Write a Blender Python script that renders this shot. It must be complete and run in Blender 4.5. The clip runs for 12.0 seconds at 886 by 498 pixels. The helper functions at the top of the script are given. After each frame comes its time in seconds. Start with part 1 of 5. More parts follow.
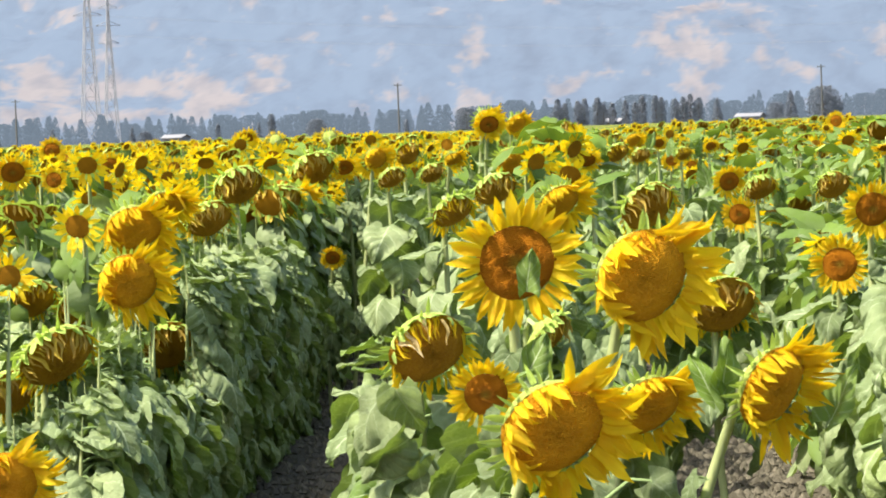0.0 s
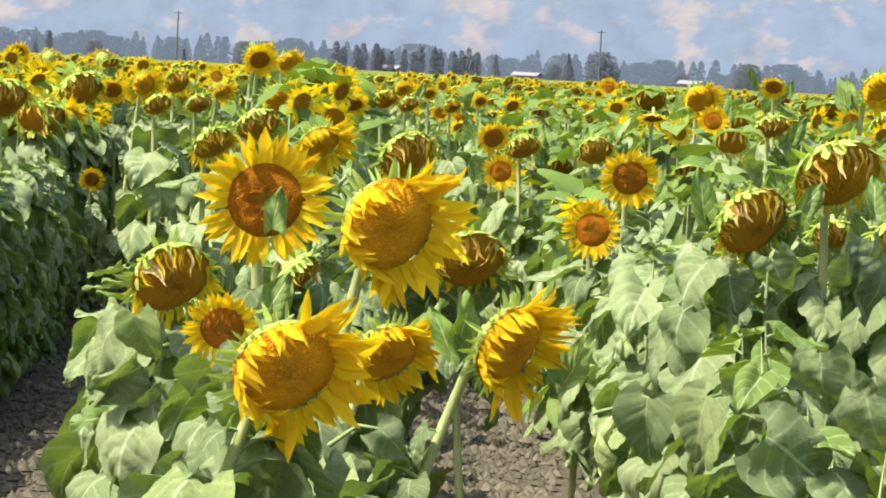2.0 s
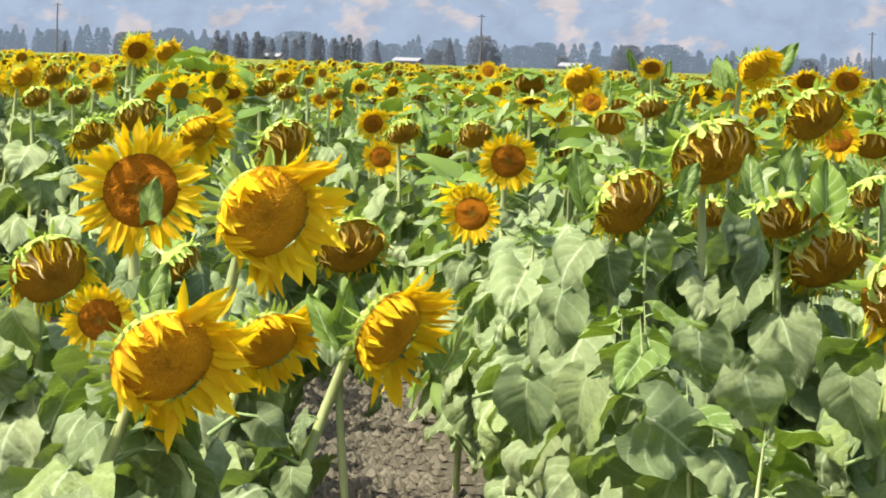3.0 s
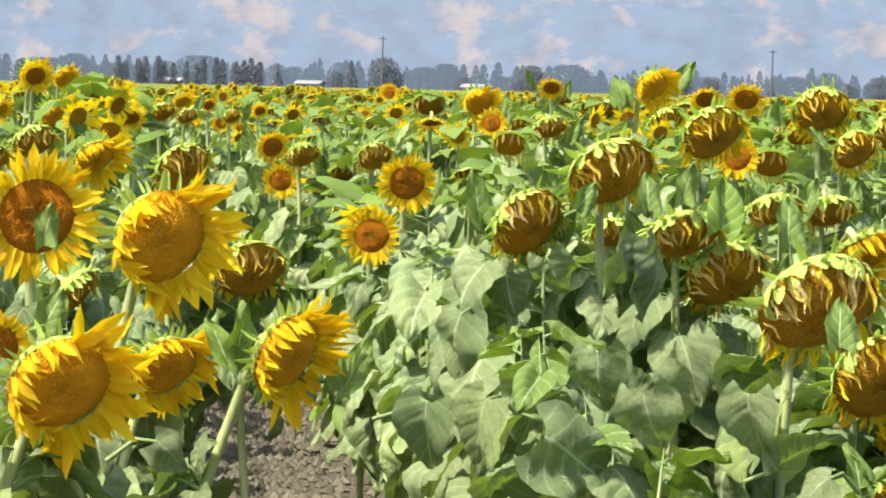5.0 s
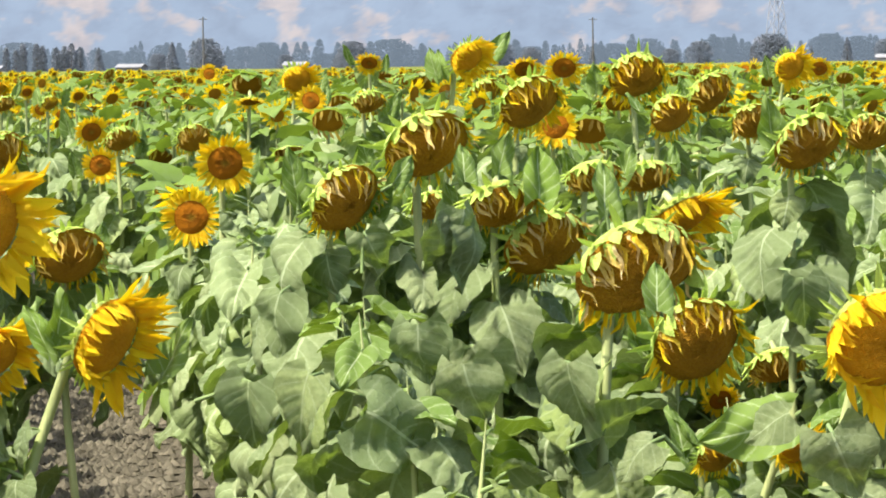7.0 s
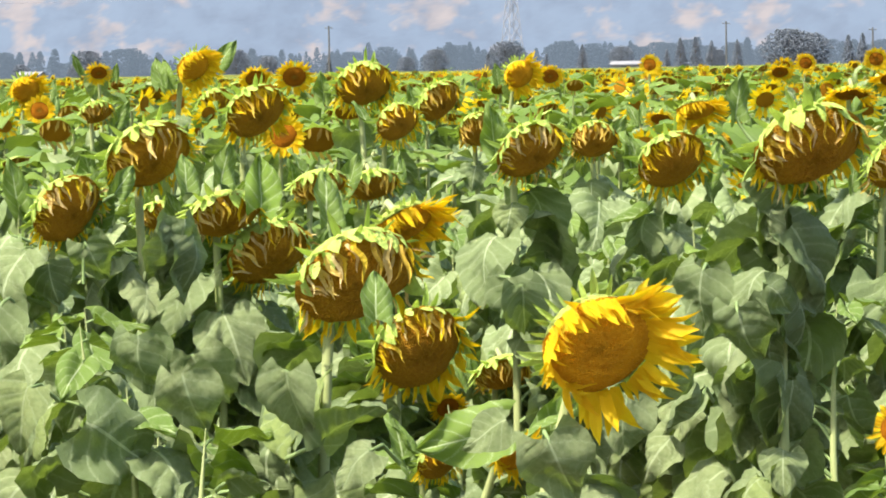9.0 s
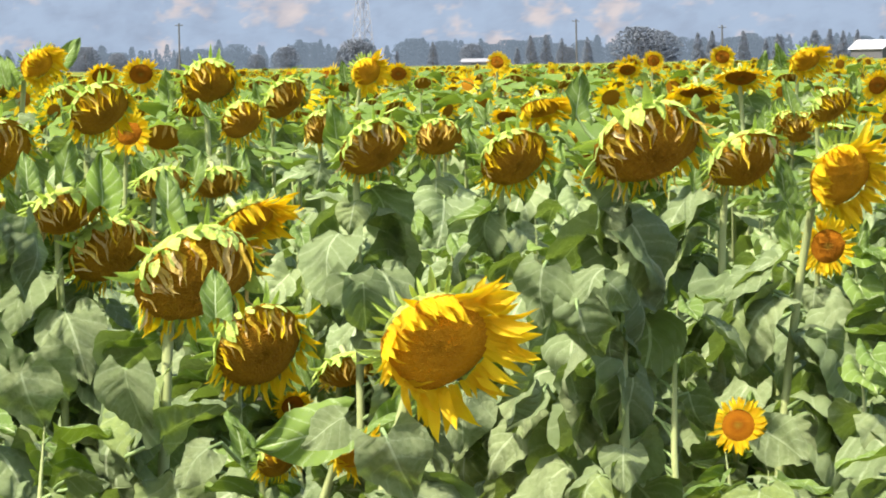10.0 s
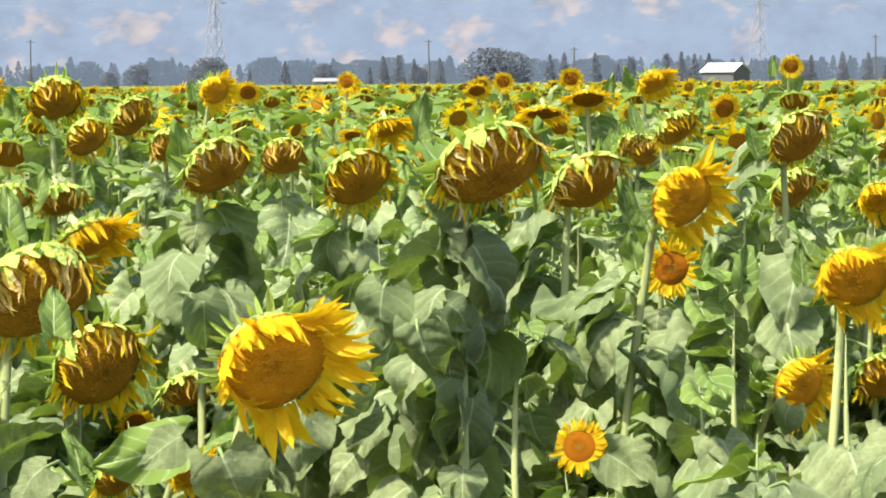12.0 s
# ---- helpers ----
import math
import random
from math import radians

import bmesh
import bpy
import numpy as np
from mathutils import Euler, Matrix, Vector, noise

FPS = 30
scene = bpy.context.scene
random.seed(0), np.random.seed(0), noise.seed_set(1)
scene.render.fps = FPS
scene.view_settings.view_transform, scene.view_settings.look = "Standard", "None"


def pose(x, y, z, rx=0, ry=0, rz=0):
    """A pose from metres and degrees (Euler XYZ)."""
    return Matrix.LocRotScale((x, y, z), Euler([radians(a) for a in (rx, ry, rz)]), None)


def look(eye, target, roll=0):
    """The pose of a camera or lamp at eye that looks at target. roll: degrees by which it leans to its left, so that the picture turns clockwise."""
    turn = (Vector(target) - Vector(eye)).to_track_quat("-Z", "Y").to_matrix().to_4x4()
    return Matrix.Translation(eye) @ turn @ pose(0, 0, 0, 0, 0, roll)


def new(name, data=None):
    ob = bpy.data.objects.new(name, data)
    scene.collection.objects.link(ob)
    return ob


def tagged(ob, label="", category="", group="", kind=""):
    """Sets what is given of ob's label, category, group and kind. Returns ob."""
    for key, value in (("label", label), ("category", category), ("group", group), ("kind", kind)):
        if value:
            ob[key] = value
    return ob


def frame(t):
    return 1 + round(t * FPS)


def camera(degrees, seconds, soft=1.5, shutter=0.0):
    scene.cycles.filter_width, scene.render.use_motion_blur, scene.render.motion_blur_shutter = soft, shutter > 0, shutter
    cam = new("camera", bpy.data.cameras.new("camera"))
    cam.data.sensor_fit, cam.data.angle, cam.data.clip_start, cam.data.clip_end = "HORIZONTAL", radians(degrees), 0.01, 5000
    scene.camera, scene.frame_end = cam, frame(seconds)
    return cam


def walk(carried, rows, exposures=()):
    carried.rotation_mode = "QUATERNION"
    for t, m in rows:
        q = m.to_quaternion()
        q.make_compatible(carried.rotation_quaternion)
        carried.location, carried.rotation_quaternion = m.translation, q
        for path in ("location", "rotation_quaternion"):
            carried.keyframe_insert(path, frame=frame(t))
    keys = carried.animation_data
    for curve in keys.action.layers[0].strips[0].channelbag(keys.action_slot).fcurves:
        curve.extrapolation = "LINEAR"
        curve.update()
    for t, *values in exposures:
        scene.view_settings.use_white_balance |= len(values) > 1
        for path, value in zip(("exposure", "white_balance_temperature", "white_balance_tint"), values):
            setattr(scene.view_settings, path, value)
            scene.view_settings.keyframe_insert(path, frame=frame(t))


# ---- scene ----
# ---- camera: held at eye height, turning with the body, through a long lens ----
cam = camera(12.78, 12.0, soft=1.9)
EYE, ARM = 1.65, 0.65


def turn(yaw, pitch, roll):
    a, b = radians(yaw), radians(pitch)
    eye = Vector((ARM * math.sin(a), ARM * math.cos(a) - ARM, EYE))
    way = Vector((math.sin(a) * math.cos(b), math.cos(a) * math.cos(b), math.sin(b)))
    return look(eye, eye + 10 * way, roll)


walk(cam, [
    (0, turn(-2.050, -1.728, -2.14)),
    (0.5, turn(-1.859, -1.138, -2.01)),
    (1, turn(-1.546, -1.433, 0.45)),
    (1.5, turn(-0.608, -1.987, 1.74)),
    (2, turn(1.373, -2.545, 2.99)),
    (2.5, turn(2.276, -2.718, 2.51)),
    (2.7, turn(2.641, -2.723, 2.22)),
    (4.3, turn(3.859, -2.251, 1.16)),
    (4.5, turn(4.130, -2.268, 1.13)),
    (5, turn(4.428, -2.324, 1.26)),
    (5.5, turn(5.521, -2.311, 0.30)),
    (5.6, turn(5.775, -2.331, -0.15)),
    (6, turn(5.537, -2.286, -0.62)),
    (6.5, turn(6.316, -2.477, -0.51)),
    (7, turn(6.915, -2.665, -0.76)),
    (7.2, turn(7.408, -2.753, -0.76)),
    (8.8, turn(10.212, -2.663, -0.84)),
    (9, turn(10.713, -2.599, -1.04)),
    (9.5, turn(11.732, -2.570, -0.88)),
    (10, turn(12.875, -2.674, -0.99)),
    (10.5, turn(13.625, -2.641, -1.09)),
    (11, turn(13.805, -2.611, -0.52)),
    (11.5, turn(14.128, -2.500, -0.40)),
    (12, turn(15.038, -2.414, -0.48)),
])

# ---- light: late-morning summer sun from behind the left shoulder ----
SUN_EL, SUN_AZ = radians(56), radians(-122)
to_sun = Vector((math.sin(SUN_AZ) * math.cos(SUN_EL), math.cos(SUN_AZ) * math.cos(SUN_EL), math.sin(SUN_EL)))
world = bpy.data.worlds.new("world")
scene.world = world
world.use_nodes = True
wn = world.node_tree.nodes
sky = wn.new("ShaderNodeTexSky")
sky.sky_type, sky.sun_disc = 'NISHITA', False
sky.sun_elevation, sky.sun_rotation = SUN_EL, SUN_AZ
sky.dust_density, sky.air_density = 3.5, 1.0
world.node_tree.links.new(sky.outputs[0], wn["Background"].inputs[0])
wn["Background"].inputs[1].default_value = 0.15
sun = new("sun", bpy.data.lights.new("sun", "SUN"))
sun.data.energy, sun.data.angle, sun.data.color = 4.5, radians(0.53), (1.0, 0.94, 0.82)
sun.matrix_world = look(to_sun * 50, (0, 0, 0))
scene.view_settings.exposure = 1.03


# ---- materials ----
def material(name):
    m = bpy.data.materials.new(name)
    m.use_nodes = True
    m.node_tree.nodes.clear()
    return m, m.node_tree.nodes, m.node_tree.links


def node(ns, kind, ins=(), **props):
    n = ns.new("ShaderNode" + kind)
    for k, v in props.items():
        if k == "operation":
            n.operation = v
        elif k == "data_type":
            n.data_type = v
        elif k == "blend_type":
            n.blend_type = v
        elif k == "feature":
            n.feature = v
        elif k == "attribute_name":
            n.attribute_name = v
    for k, v in dict(ins).items():
        n.inputs[k].default_value = v
    return n


def ramp(ns, stops):
    n = ns.new("ShaderNodeValToRGB")
    e = n.color_ramp.elements
    while len(e) < len(stops):
        e.new(0.5)
    for el, (p, c) in zip(e, stops):
        el.position, el.color = p, (*c, 1)
    return n


def mix_rgb(ns, ls, a, b, fac, blend="MIX"):
    n = ns.new("ShaderNodeMix")
    n.data_type, n.blend_type = "RGBA", blend
    for sock, v in ((n.inputs[0], fac), (n.inputs[6], a), (n.inputs[7], b)):
        if isinstance(v, bpy.types.NodeSocket):
            ls.new(v, sock)
        elif isinstance(v, (int, float)):
            sock.default_value = v
        else:
            sock.default_value = (*v, 1)
    return n.outputs[2]


def calc(ns, ls, op, a, b=0.0):
    n = ns.new("ShaderNodeMath")
    n.operation = op
    for sock, v in zip(n.inputs, (a, b)):
        if isinstance(v, bpy.types.NodeSocket):
            ls.new(v, sock)
        else:
            sock.default_value = v
    return n.outputs[0]


def finish(ns, ls, colour, rough=0.6, thin=0.0, thin_colour=None, bump=None, bump_depth=0.002, strength=0.5, specular=0.4):
    """Principled surface; thin parts let a share of the light through."""
    p = ns.new("ShaderNodeBsdfPrincipled")
    ls.new(colour, p.inputs["Base Color"])
    p.inputs["Roughness"].default_value = rough
    p.inputs["Specular IOR Level"].default_value = specular
    o = ns.new("ShaderNodeOutputMaterial")
    if bump is not None:
        b = ns.new("ShaderNodeBump")
        b.inputs["Strength"].default_value, b.inputs["Distance"].default_value = strength, bump_depth
        ls.new(bump, b.inputs["Height"])
        ls.new(b.outputs[0], p.inputs["Normal"])
    if thin:
        tr = ns.new("ShaderNodeBsdfTranslucent")
        ls.new(thin_colour if thin_colour is not None else colour, tr.inputs[0])
        mx = ns.new("ShaderNodeMixShader")
        mx.inputs[0].default_value = thin
        ls.new(p.outputs[0], mx.inputs[1])
        ls.new(tr.outputs[0], mx.inputs[2])
        ls.new(mx.outputs[0], o.inputs[0])
    else:
        ls.new(p.outputs[0], o.inputs[0])


def pick(ns, ls, island):
    """A random number for each object, or for each loose piece of a joined mesh."""
    if island:
        return ns.new("ShaderNodeNewGeometry").outputs["Random Per Island"]
    return ns.new("ShaderNodeObjectInfo").outputs["Random"]


def coords(ns, ls, scale, which="Object"):
    tc = ns.new("ShaderNodeTexCoord")
    mp = ns.new("ShaderNodeMapping")
    mp.inputs["Scale"].default_value = scale
    ls.new(tc.outputs[which], mp.inputs[0])
    return mp.outputs[0]


def noise_tex(ns, ls, vec, scale, detail=4, rough=0.55):
    n = node(ns, "TexNoise", {"Scale": scale, "Detail": detail, "Roughness": rough})
    ls.new(vec, n.inputs["Vector"])
    return n.outputs[0]


def leaf_material(name, veins, island, young_shaded=False):
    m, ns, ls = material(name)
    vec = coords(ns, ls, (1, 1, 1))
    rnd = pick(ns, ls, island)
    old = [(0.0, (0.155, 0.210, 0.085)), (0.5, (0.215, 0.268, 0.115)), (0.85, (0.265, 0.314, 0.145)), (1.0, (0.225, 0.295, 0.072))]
    # young leaves: a greener hue, with shade also put into the darker colour
    base = ramp(ns, [(p, (0.54 * c[0], 0.68 * c[1], 0.28 * c[2])) for p, c in old] if young_shaded else old)
    ls.new(rnd, base.inputs[0])
    blot = noise_tex(ns, ls, vec, 14, 3)
    col = mix_rgb(ns, ls, base.outputs[0], (0.132, 0.185, 0.062), calc(ns, ls, "MULTIPLY", calc(ns, ls, "SUBTRACT", blot, 0.42), 2.2))
    fine = noise_tex(ns, ls, vec, 90, 5)
    height = calc(ns, ls, "MULTIPLY", noise_tex(ns, ls, vec, 38, 4), 0.7)
    if veins:
        uv = ns.new("ShaderNodeUVMap")
        sp = ns.new("ShaderNodeSeparateXYZ")
        ls.new(uv.outputs[0], sp.inputs[0])
        au = calc(ns, ls, "ABSOLUTE", sp.outputs[0])
        mid = calc(ns, ls, "LESS_THAN", au, 0.034)
        wob = calc(ns, ls, "MULTIPLY", fine, 0.12)
        side = calc(ns, ls, "FRACT", calc(ns, ls, "MULTIPLY", calc(ns, ls, "ADD", calc(ns, ls, "SUBTRACT", sp.outputs[1], calc(ns, ls, "MULTIPLY", au, 0.34)), wob), 5.0))
        tri = calc(ns, ls, "ABSOLUTE", calc(ns, ls, "SUBTRACT", side, 0.5))
        line = calc(ns, ls, "LESS_THAN", tri, 0.05)
        vein = calc(ns, ls, "MAXIMUM", mid, calc(ns, ls, "MULTIPLY", line, 0.5))
        col = mix_rgb(ns, ls, col, (0.40, 0.47, 0.26), calc(ns, ls, "MULTIPLY", vein, 0.9))
        height = calc(ns, ls, "ADD", height, calc(ns, ls, "MULTIPLY", tri, 1.1))
    spots = calc(ns, ls, "GREATER_THAN", noise_tex(ns, ls, vec, 60, 2), 0.74)
    col = mix_rgb(ns, ls, col, (0.20, 0.19, 0.07), calc(ns, ls, "MULTIPLY", spots, 0.5))
    glow = mix_rgb(ns, ls, col, (0.36, 0.54, 0.03), 0.75)
    finish(ns, ls, col, 0.6, 0.17, glow, height, 0.009, 0.35 if young_shaded else 0.85, 0.18 if young_shaded else 0.35)
    return m


def petal_material(name, island):
    m, ns, ls = material(name)
    vec = coords(ns, ls, (1, 1, 1))
    base = ramp(ns, [(0.0, (0.84, 0.52, 0.005)), (0.5, (0.90, 0.66, 0.010)), (1.0, (0.93, 0.73, 0.018))])
    ls.new(pick(ns, ls, island), base.inputs[0])
    streak = noise_tex(ns, ls, coords(ns, ls, (1, 0.08, 1)), 45, 3)
    col = mix_rgb(ns, ls, base.outputs[0], (0.78, 0.42, 0.003), calc(ns, ls, "MULTIPLY", streak, 0.35))
    finish(ns, ls, col, 0.55, 0.42, mix_rgb(ns, ls, col, (0.97, 0.62, 0.0), 0.5), streak, 0.03, 0.5, 0.3)
    return m


def plain_material(name, colours, island=False, rough=0.7, thin=0.0, scale=40.0, depth=0.003, stretch=(1, 1, 1), specular=0.3, share=0.4, glow=None):
    """Colour picked by piece, mottled at two scales, with a fine relief."""
    m, ns, ls = material(name)
    vec = coords(ns, ls, stretch)
    base = ramp(ns, [(i / max(1, len(colours) - 1), c) for i, c in enumerate(colours)])
    big = noise_tex(ns, ls, vec, scale * 0.17, 4)
    small = noise_tex(ns, ls, vec, scale, 5)
    ls.new(calc(ns, ls, "ADD", calc(ns, ls, "MULTIPLY", pick(ns, ls, island), 1 - share), calc(ns, ls, "MULTIPLY", small, share)), base.inputs[0])
    col = mix_rgb(ns, ls, base.outputs[0], [0.62 * v for v in colours[0]], calc(ns, ls, "MULTIPLY", calc(ns, ls, "SUBTRACT", big, 0.45), 1.6))
    thin_colour = mix_rgb(ns, ls, col, glow, 0.7) if glow else None
    finish(ns, ls, col, rough, thin, thin_colour, calc(ns, ls, "ADD", small, big), depth, 0.6, specular)
    return m


def disc_material(name, rim, middle, core, speckle):
    """Packed florets in rings: colour by the way out from the middle."""
    m, ns, ls = material(name)
    tc = ns.new("ShaderNodeTexCoord")
    d = ns.new("ShaderNodeVectorMath")
    d.operation = "DISTANCE"
    sp = ns.new("ShaderNodeSeparateXYZ")
    cb = ns.new("ShaderNodeCombineXYZ")
    ls.new(tc.outputs["Generated"], sp.inputs[0])
    ls.new(sp.outputs[0], cb.inputs[0])
    ls.new(sp.outputs[1], cb.inputs[1])
    ls.new(cb.outputs[0], d.inputs[0])
    d.inputs[1].default_value = (0.5, 0.5, 0)
    vec = coords(ns, ls, (1, 1, 1))
    wob = calc(ns, ls, "MULTIPLY", calc(ns, ls, "SUBTRACT", noise_tex(ns, ls, vec, 5.0, 5), 0.5), 0.14)
    r = calc(ns, ls, "ADD", calc(ns, ls, "MULTIPLY", d.outputs[1], 2.0), wob)
    c = ramp(ns, [(0.0, core), (0.32, middle), (0.62, rim), (0.95, [0.75 * v for v in rim])])
    ls.new(r, c.inputs[0])
    v = node(ns, "TexVoronoi", {"Scale": 26.0})
    ls.new(vec, v.inputs["Vector"])
    col = mix_rgb(ns, ls, c.outputs[0], [0.5 * x for x in rim], calc(ns, ls, "MULTIPLY", v.outputs["Distance"], 0.3))
    tint = ramp(ns, [(0.35, (0.0, 0.0, 0.0)), (0.7, (1.0, 1.0, 1.0))])
    ls.new(noise_tex(ns, ls, vec, 16, 5, 0.7), tint.inputs[0])
    col = mix_rgb(ns, ls, col, (0.95, 0.60, 0.05), calc(ns, ls, "MULTIPLY", tint.outputs[0], speckle))
    finish(ns, ls, col, 0.85, 0, None, v.outputs["Distance"], 0.035, 0.55, 0.1)
    return m


LEAF = leaf_material("leaf", True, False)
YOUNG_LEAF_SHADED = leaf_material("leaf_young_shaded", True, False, True)
LEAF_MASS = leaf_material("leaf_massed", True, True)
LEAF_FAR = leaf_material("leaf_field", False, True)
YOUNG_FAR_SHADED = leaf_material("young_leaf_field_shaded", False, True, True)
PETAL = petal_material("petal", False)
PETAL_FAR = petal_material("petal_field", True)
DRIED = plain_material("dried_petal", [(0.46, 0.25, 0.04), (0.80, 0.52, 0.05), (0.82, 0.66, 0.36), (0.86, 0.60, 0.03), (0.58, 0.36, 0.08), (0.84, 0.74, 0.52)], thin=0.25, scale=8, depth=0.03, share=0.25)
DRIED_FAR = plain_material("dried_petal_field", [(0.40, 0.22, 0.04), (0.64, 0.44, 0.08), (0.76, 0.54, 0.05)], True, thin=0.25, scale=8, share=0.25)
BRACT = plain_material("bract", [(0.46, 0.63, 0.10), (0.58, 0.73, 0.19)], thin=0.3, scale=7, depth=0.03, glow=(0.45, 0.62, 0.05))
BRACT_FAR = plain_material("bract_field", [(0.46, 0.63, 0.10), (0.58, 0.73, 0.19)], True, thin=0.3, scale=7, depth=0.03, glow=(0.45, 0.62, 0.05))
RECEPTACLE = plain_material("receptacle", [(0.30, 0.38, 0.06), (0.40, 0.46, 0.09)], scale=6, depth=0.03)
PETIOLE = plain_material("petiole", [(0.15, 0.22, 0.07), (0.22, 0.30, 0.11)], scale=20, rough=0.6)
STALK = plain_material("stalk", [(0.30, 0.345, 0.13), (0.40, 0.44, 0.19)], scale=120, stretch=(1, 1, 0.12), rough=0.6)
DISC_OPEN = disc_material("disc_fresh", (0.40, 0.125, 0.003), (0.30, 0.085, 0.003), (0.30, 0.19, 0.018), 0.10)
DISC_GOLD = disc_material("disc_golden", (0.74, 0.32, 0.007), (0.62, 0.235, 0.005), (0.60, 0.25, 0.007), 0.34)
DISC_DRY = disc_material("disc_ripe", (0.42, 0.19, 0.012), (0.36, 0.15, 0.010), (0.34, 0.15, 0.011), 0.22)
DISC_FIELD = plain_material("disc_field", [(0.22, 0.095, 0.006), (0.36, 0.165, 0.010)], True, scale=80, specular=0.05)
SOIL = plain_material("soil", [(0.050, 0.044, 0.031), (0.088, 0.078, 0.055), (0.130, 0.115, 0.082)], scale=45, depth=0.02, share=0.9, rough=0.95, specular=0.1)
CLOD = plain_material("soil_clod", [(0.062, 0.055, 0.039), (0.118, 0.105, 0.075), (0.19, 0.168, 0.121)], True, scale=90, depth=0.006, share=0.5, rough=0.95, specular=0.1)


# ---- building blocks ----
def mesh_of(name, verts, faces, mats, slots=None, uvs=None, smooth=True):
    me = bpy.data.meshes.new(name)
    me.from_pydata([tuple(v) for v in verts], [], [tuple(f) for f in faces])
    for m in mats:
        me.materials.append(m)
    if slots is not None:
        me.polygons.foreach_set("material_index", slots)
    if uvs is not None:
        lay = me.uv_layers.new(name="uv")
        idx = np.empty(len(me.loops), dtype=np.int32)
        me.loops.foreach_get("vertex_index", idx)
        lay.data.foreach_set("uv", np.asarray(uvs, dtype=np.float32)[idx].ravel())
    if smooth:
        me.polygons.foreach_set("use_smooth", [True] * len(me.polygons))
    me.update()
    return me


def parts_of(me, kept={}):
    """Vertices, UVs and faces of a mesh as arrays, read once."""
    if me.name not in kept:
        n, k, p = len(me.vertices), len(me.loops), len(me.polygons)
        co, idx, uv = np.empty(n * 3, np.float32), np.empty(k, np.int32), np.zeros(k * 2, np.float32)
        total, slot = np.empty(p, np.int32), np.empty(p, np.int32)
        me.vertices.foreach_get("co", co)
        me.loops.foreach_get("vertex_index", idx)
        me.polygons.foreach_get("loop_total", total)
        me.polygons.foreach_get("material_index", slot)
        if me.uv_layers:
            me.uv_layers[0].data.foreach_get("uv", uv)
        kept[me.name] = co.reshape(n, 3), idx, uv, total, slot
    return kept[me.name]


def massed(name, items, mats):
    """One mesh out of (matrix, mesh) pairs."""
    co, idx, uv, total, slot, base = [], [], [], [], [], 0
    for m, src in items:
        c, i, u, t, q = parts_of(src)
        a = np.array(m)
        co.append(c @ a[:3, :3].T + a[:3, 3])
        idx.append(i + base)
        uv.append(u)
        total.append(t)
        slot.append(q)
        base += len(c)
    co, idx, uv, total, slot = (np.concatenate(v) for v in (co, idx, uv, total, slot))
    me = bpy.data.meshes.new(name)
    me.vertices.add(len(co))
    me.vertices.foreach_set("co", co.astype(np.float32).ravel())
    me.loops.add(len(idx))
    me.loops.foreach_set("vertex_index", idx)
    me.polygons.add(len(total))
    me.polygons.foreach_set("loop_start", np.concatenate(([0], np.cumsum(total)[:-1])).astype(np.int32))
    me.polygons.foreach_set("loop_total", total)
    for m in mats:
        me.materials.append(m)
    me.polygons.foreach_set("material_index", np.minimum(slot, len(mats) - 1))
    me.polygons.foreach_set("use_smooth", np.ones(len(total), dtype=bool))
    me.uv_layers.new(name="uv").data.foreach_set("uv", uv)
    me.update(calc_edges=True)
    return me


def put(name, me, parent, m, label=""):
    ob = new(name, me)
    ob.parent = parent
    ob.matrix_local = m
    return tagged(ob, label=label)


def thing(name, at, label, category, group="", kind=""):
    ob = new(name)
    ob.empty_display_size = 0.05
    ob.matrix_world = at
    return tagged(ob, label=label, category=category, group=group, kind=kind)


def grid_faces(nu, nv, close=False):
    f = []
    for j in range(nv - 1):
        for i in range(nu if close else nu - 1):
            a, b = j * nu + i, j * nu + (i + 1) % nu
            f.append((a, b, b + nu, a + nu))
    return f


def tube(points, radii, sides=7):
    """A round stem through the points."""
    verts = []
    pts = [Vector(p) for p in points]
    for i, p in enumerate(pts):
        d = (pts[min(i + 1, len(pts) - 1)] - pts[max(i - 1, 0)]).normalized()
        a = d.cross(Vector((0.37, 0.21, 0.9) if abs(d.z) < 0.9 else (1, 0.1, 0))).normalized()
        b = d.cross(a)
        for k in range(sides):
            w = 2 * math.pi * k / sides
            verts.append(p + radii[i] * (a * math.cos(w) + b * math.sin(w)))
    return verts, grid_faces(sides, len(pts), True)


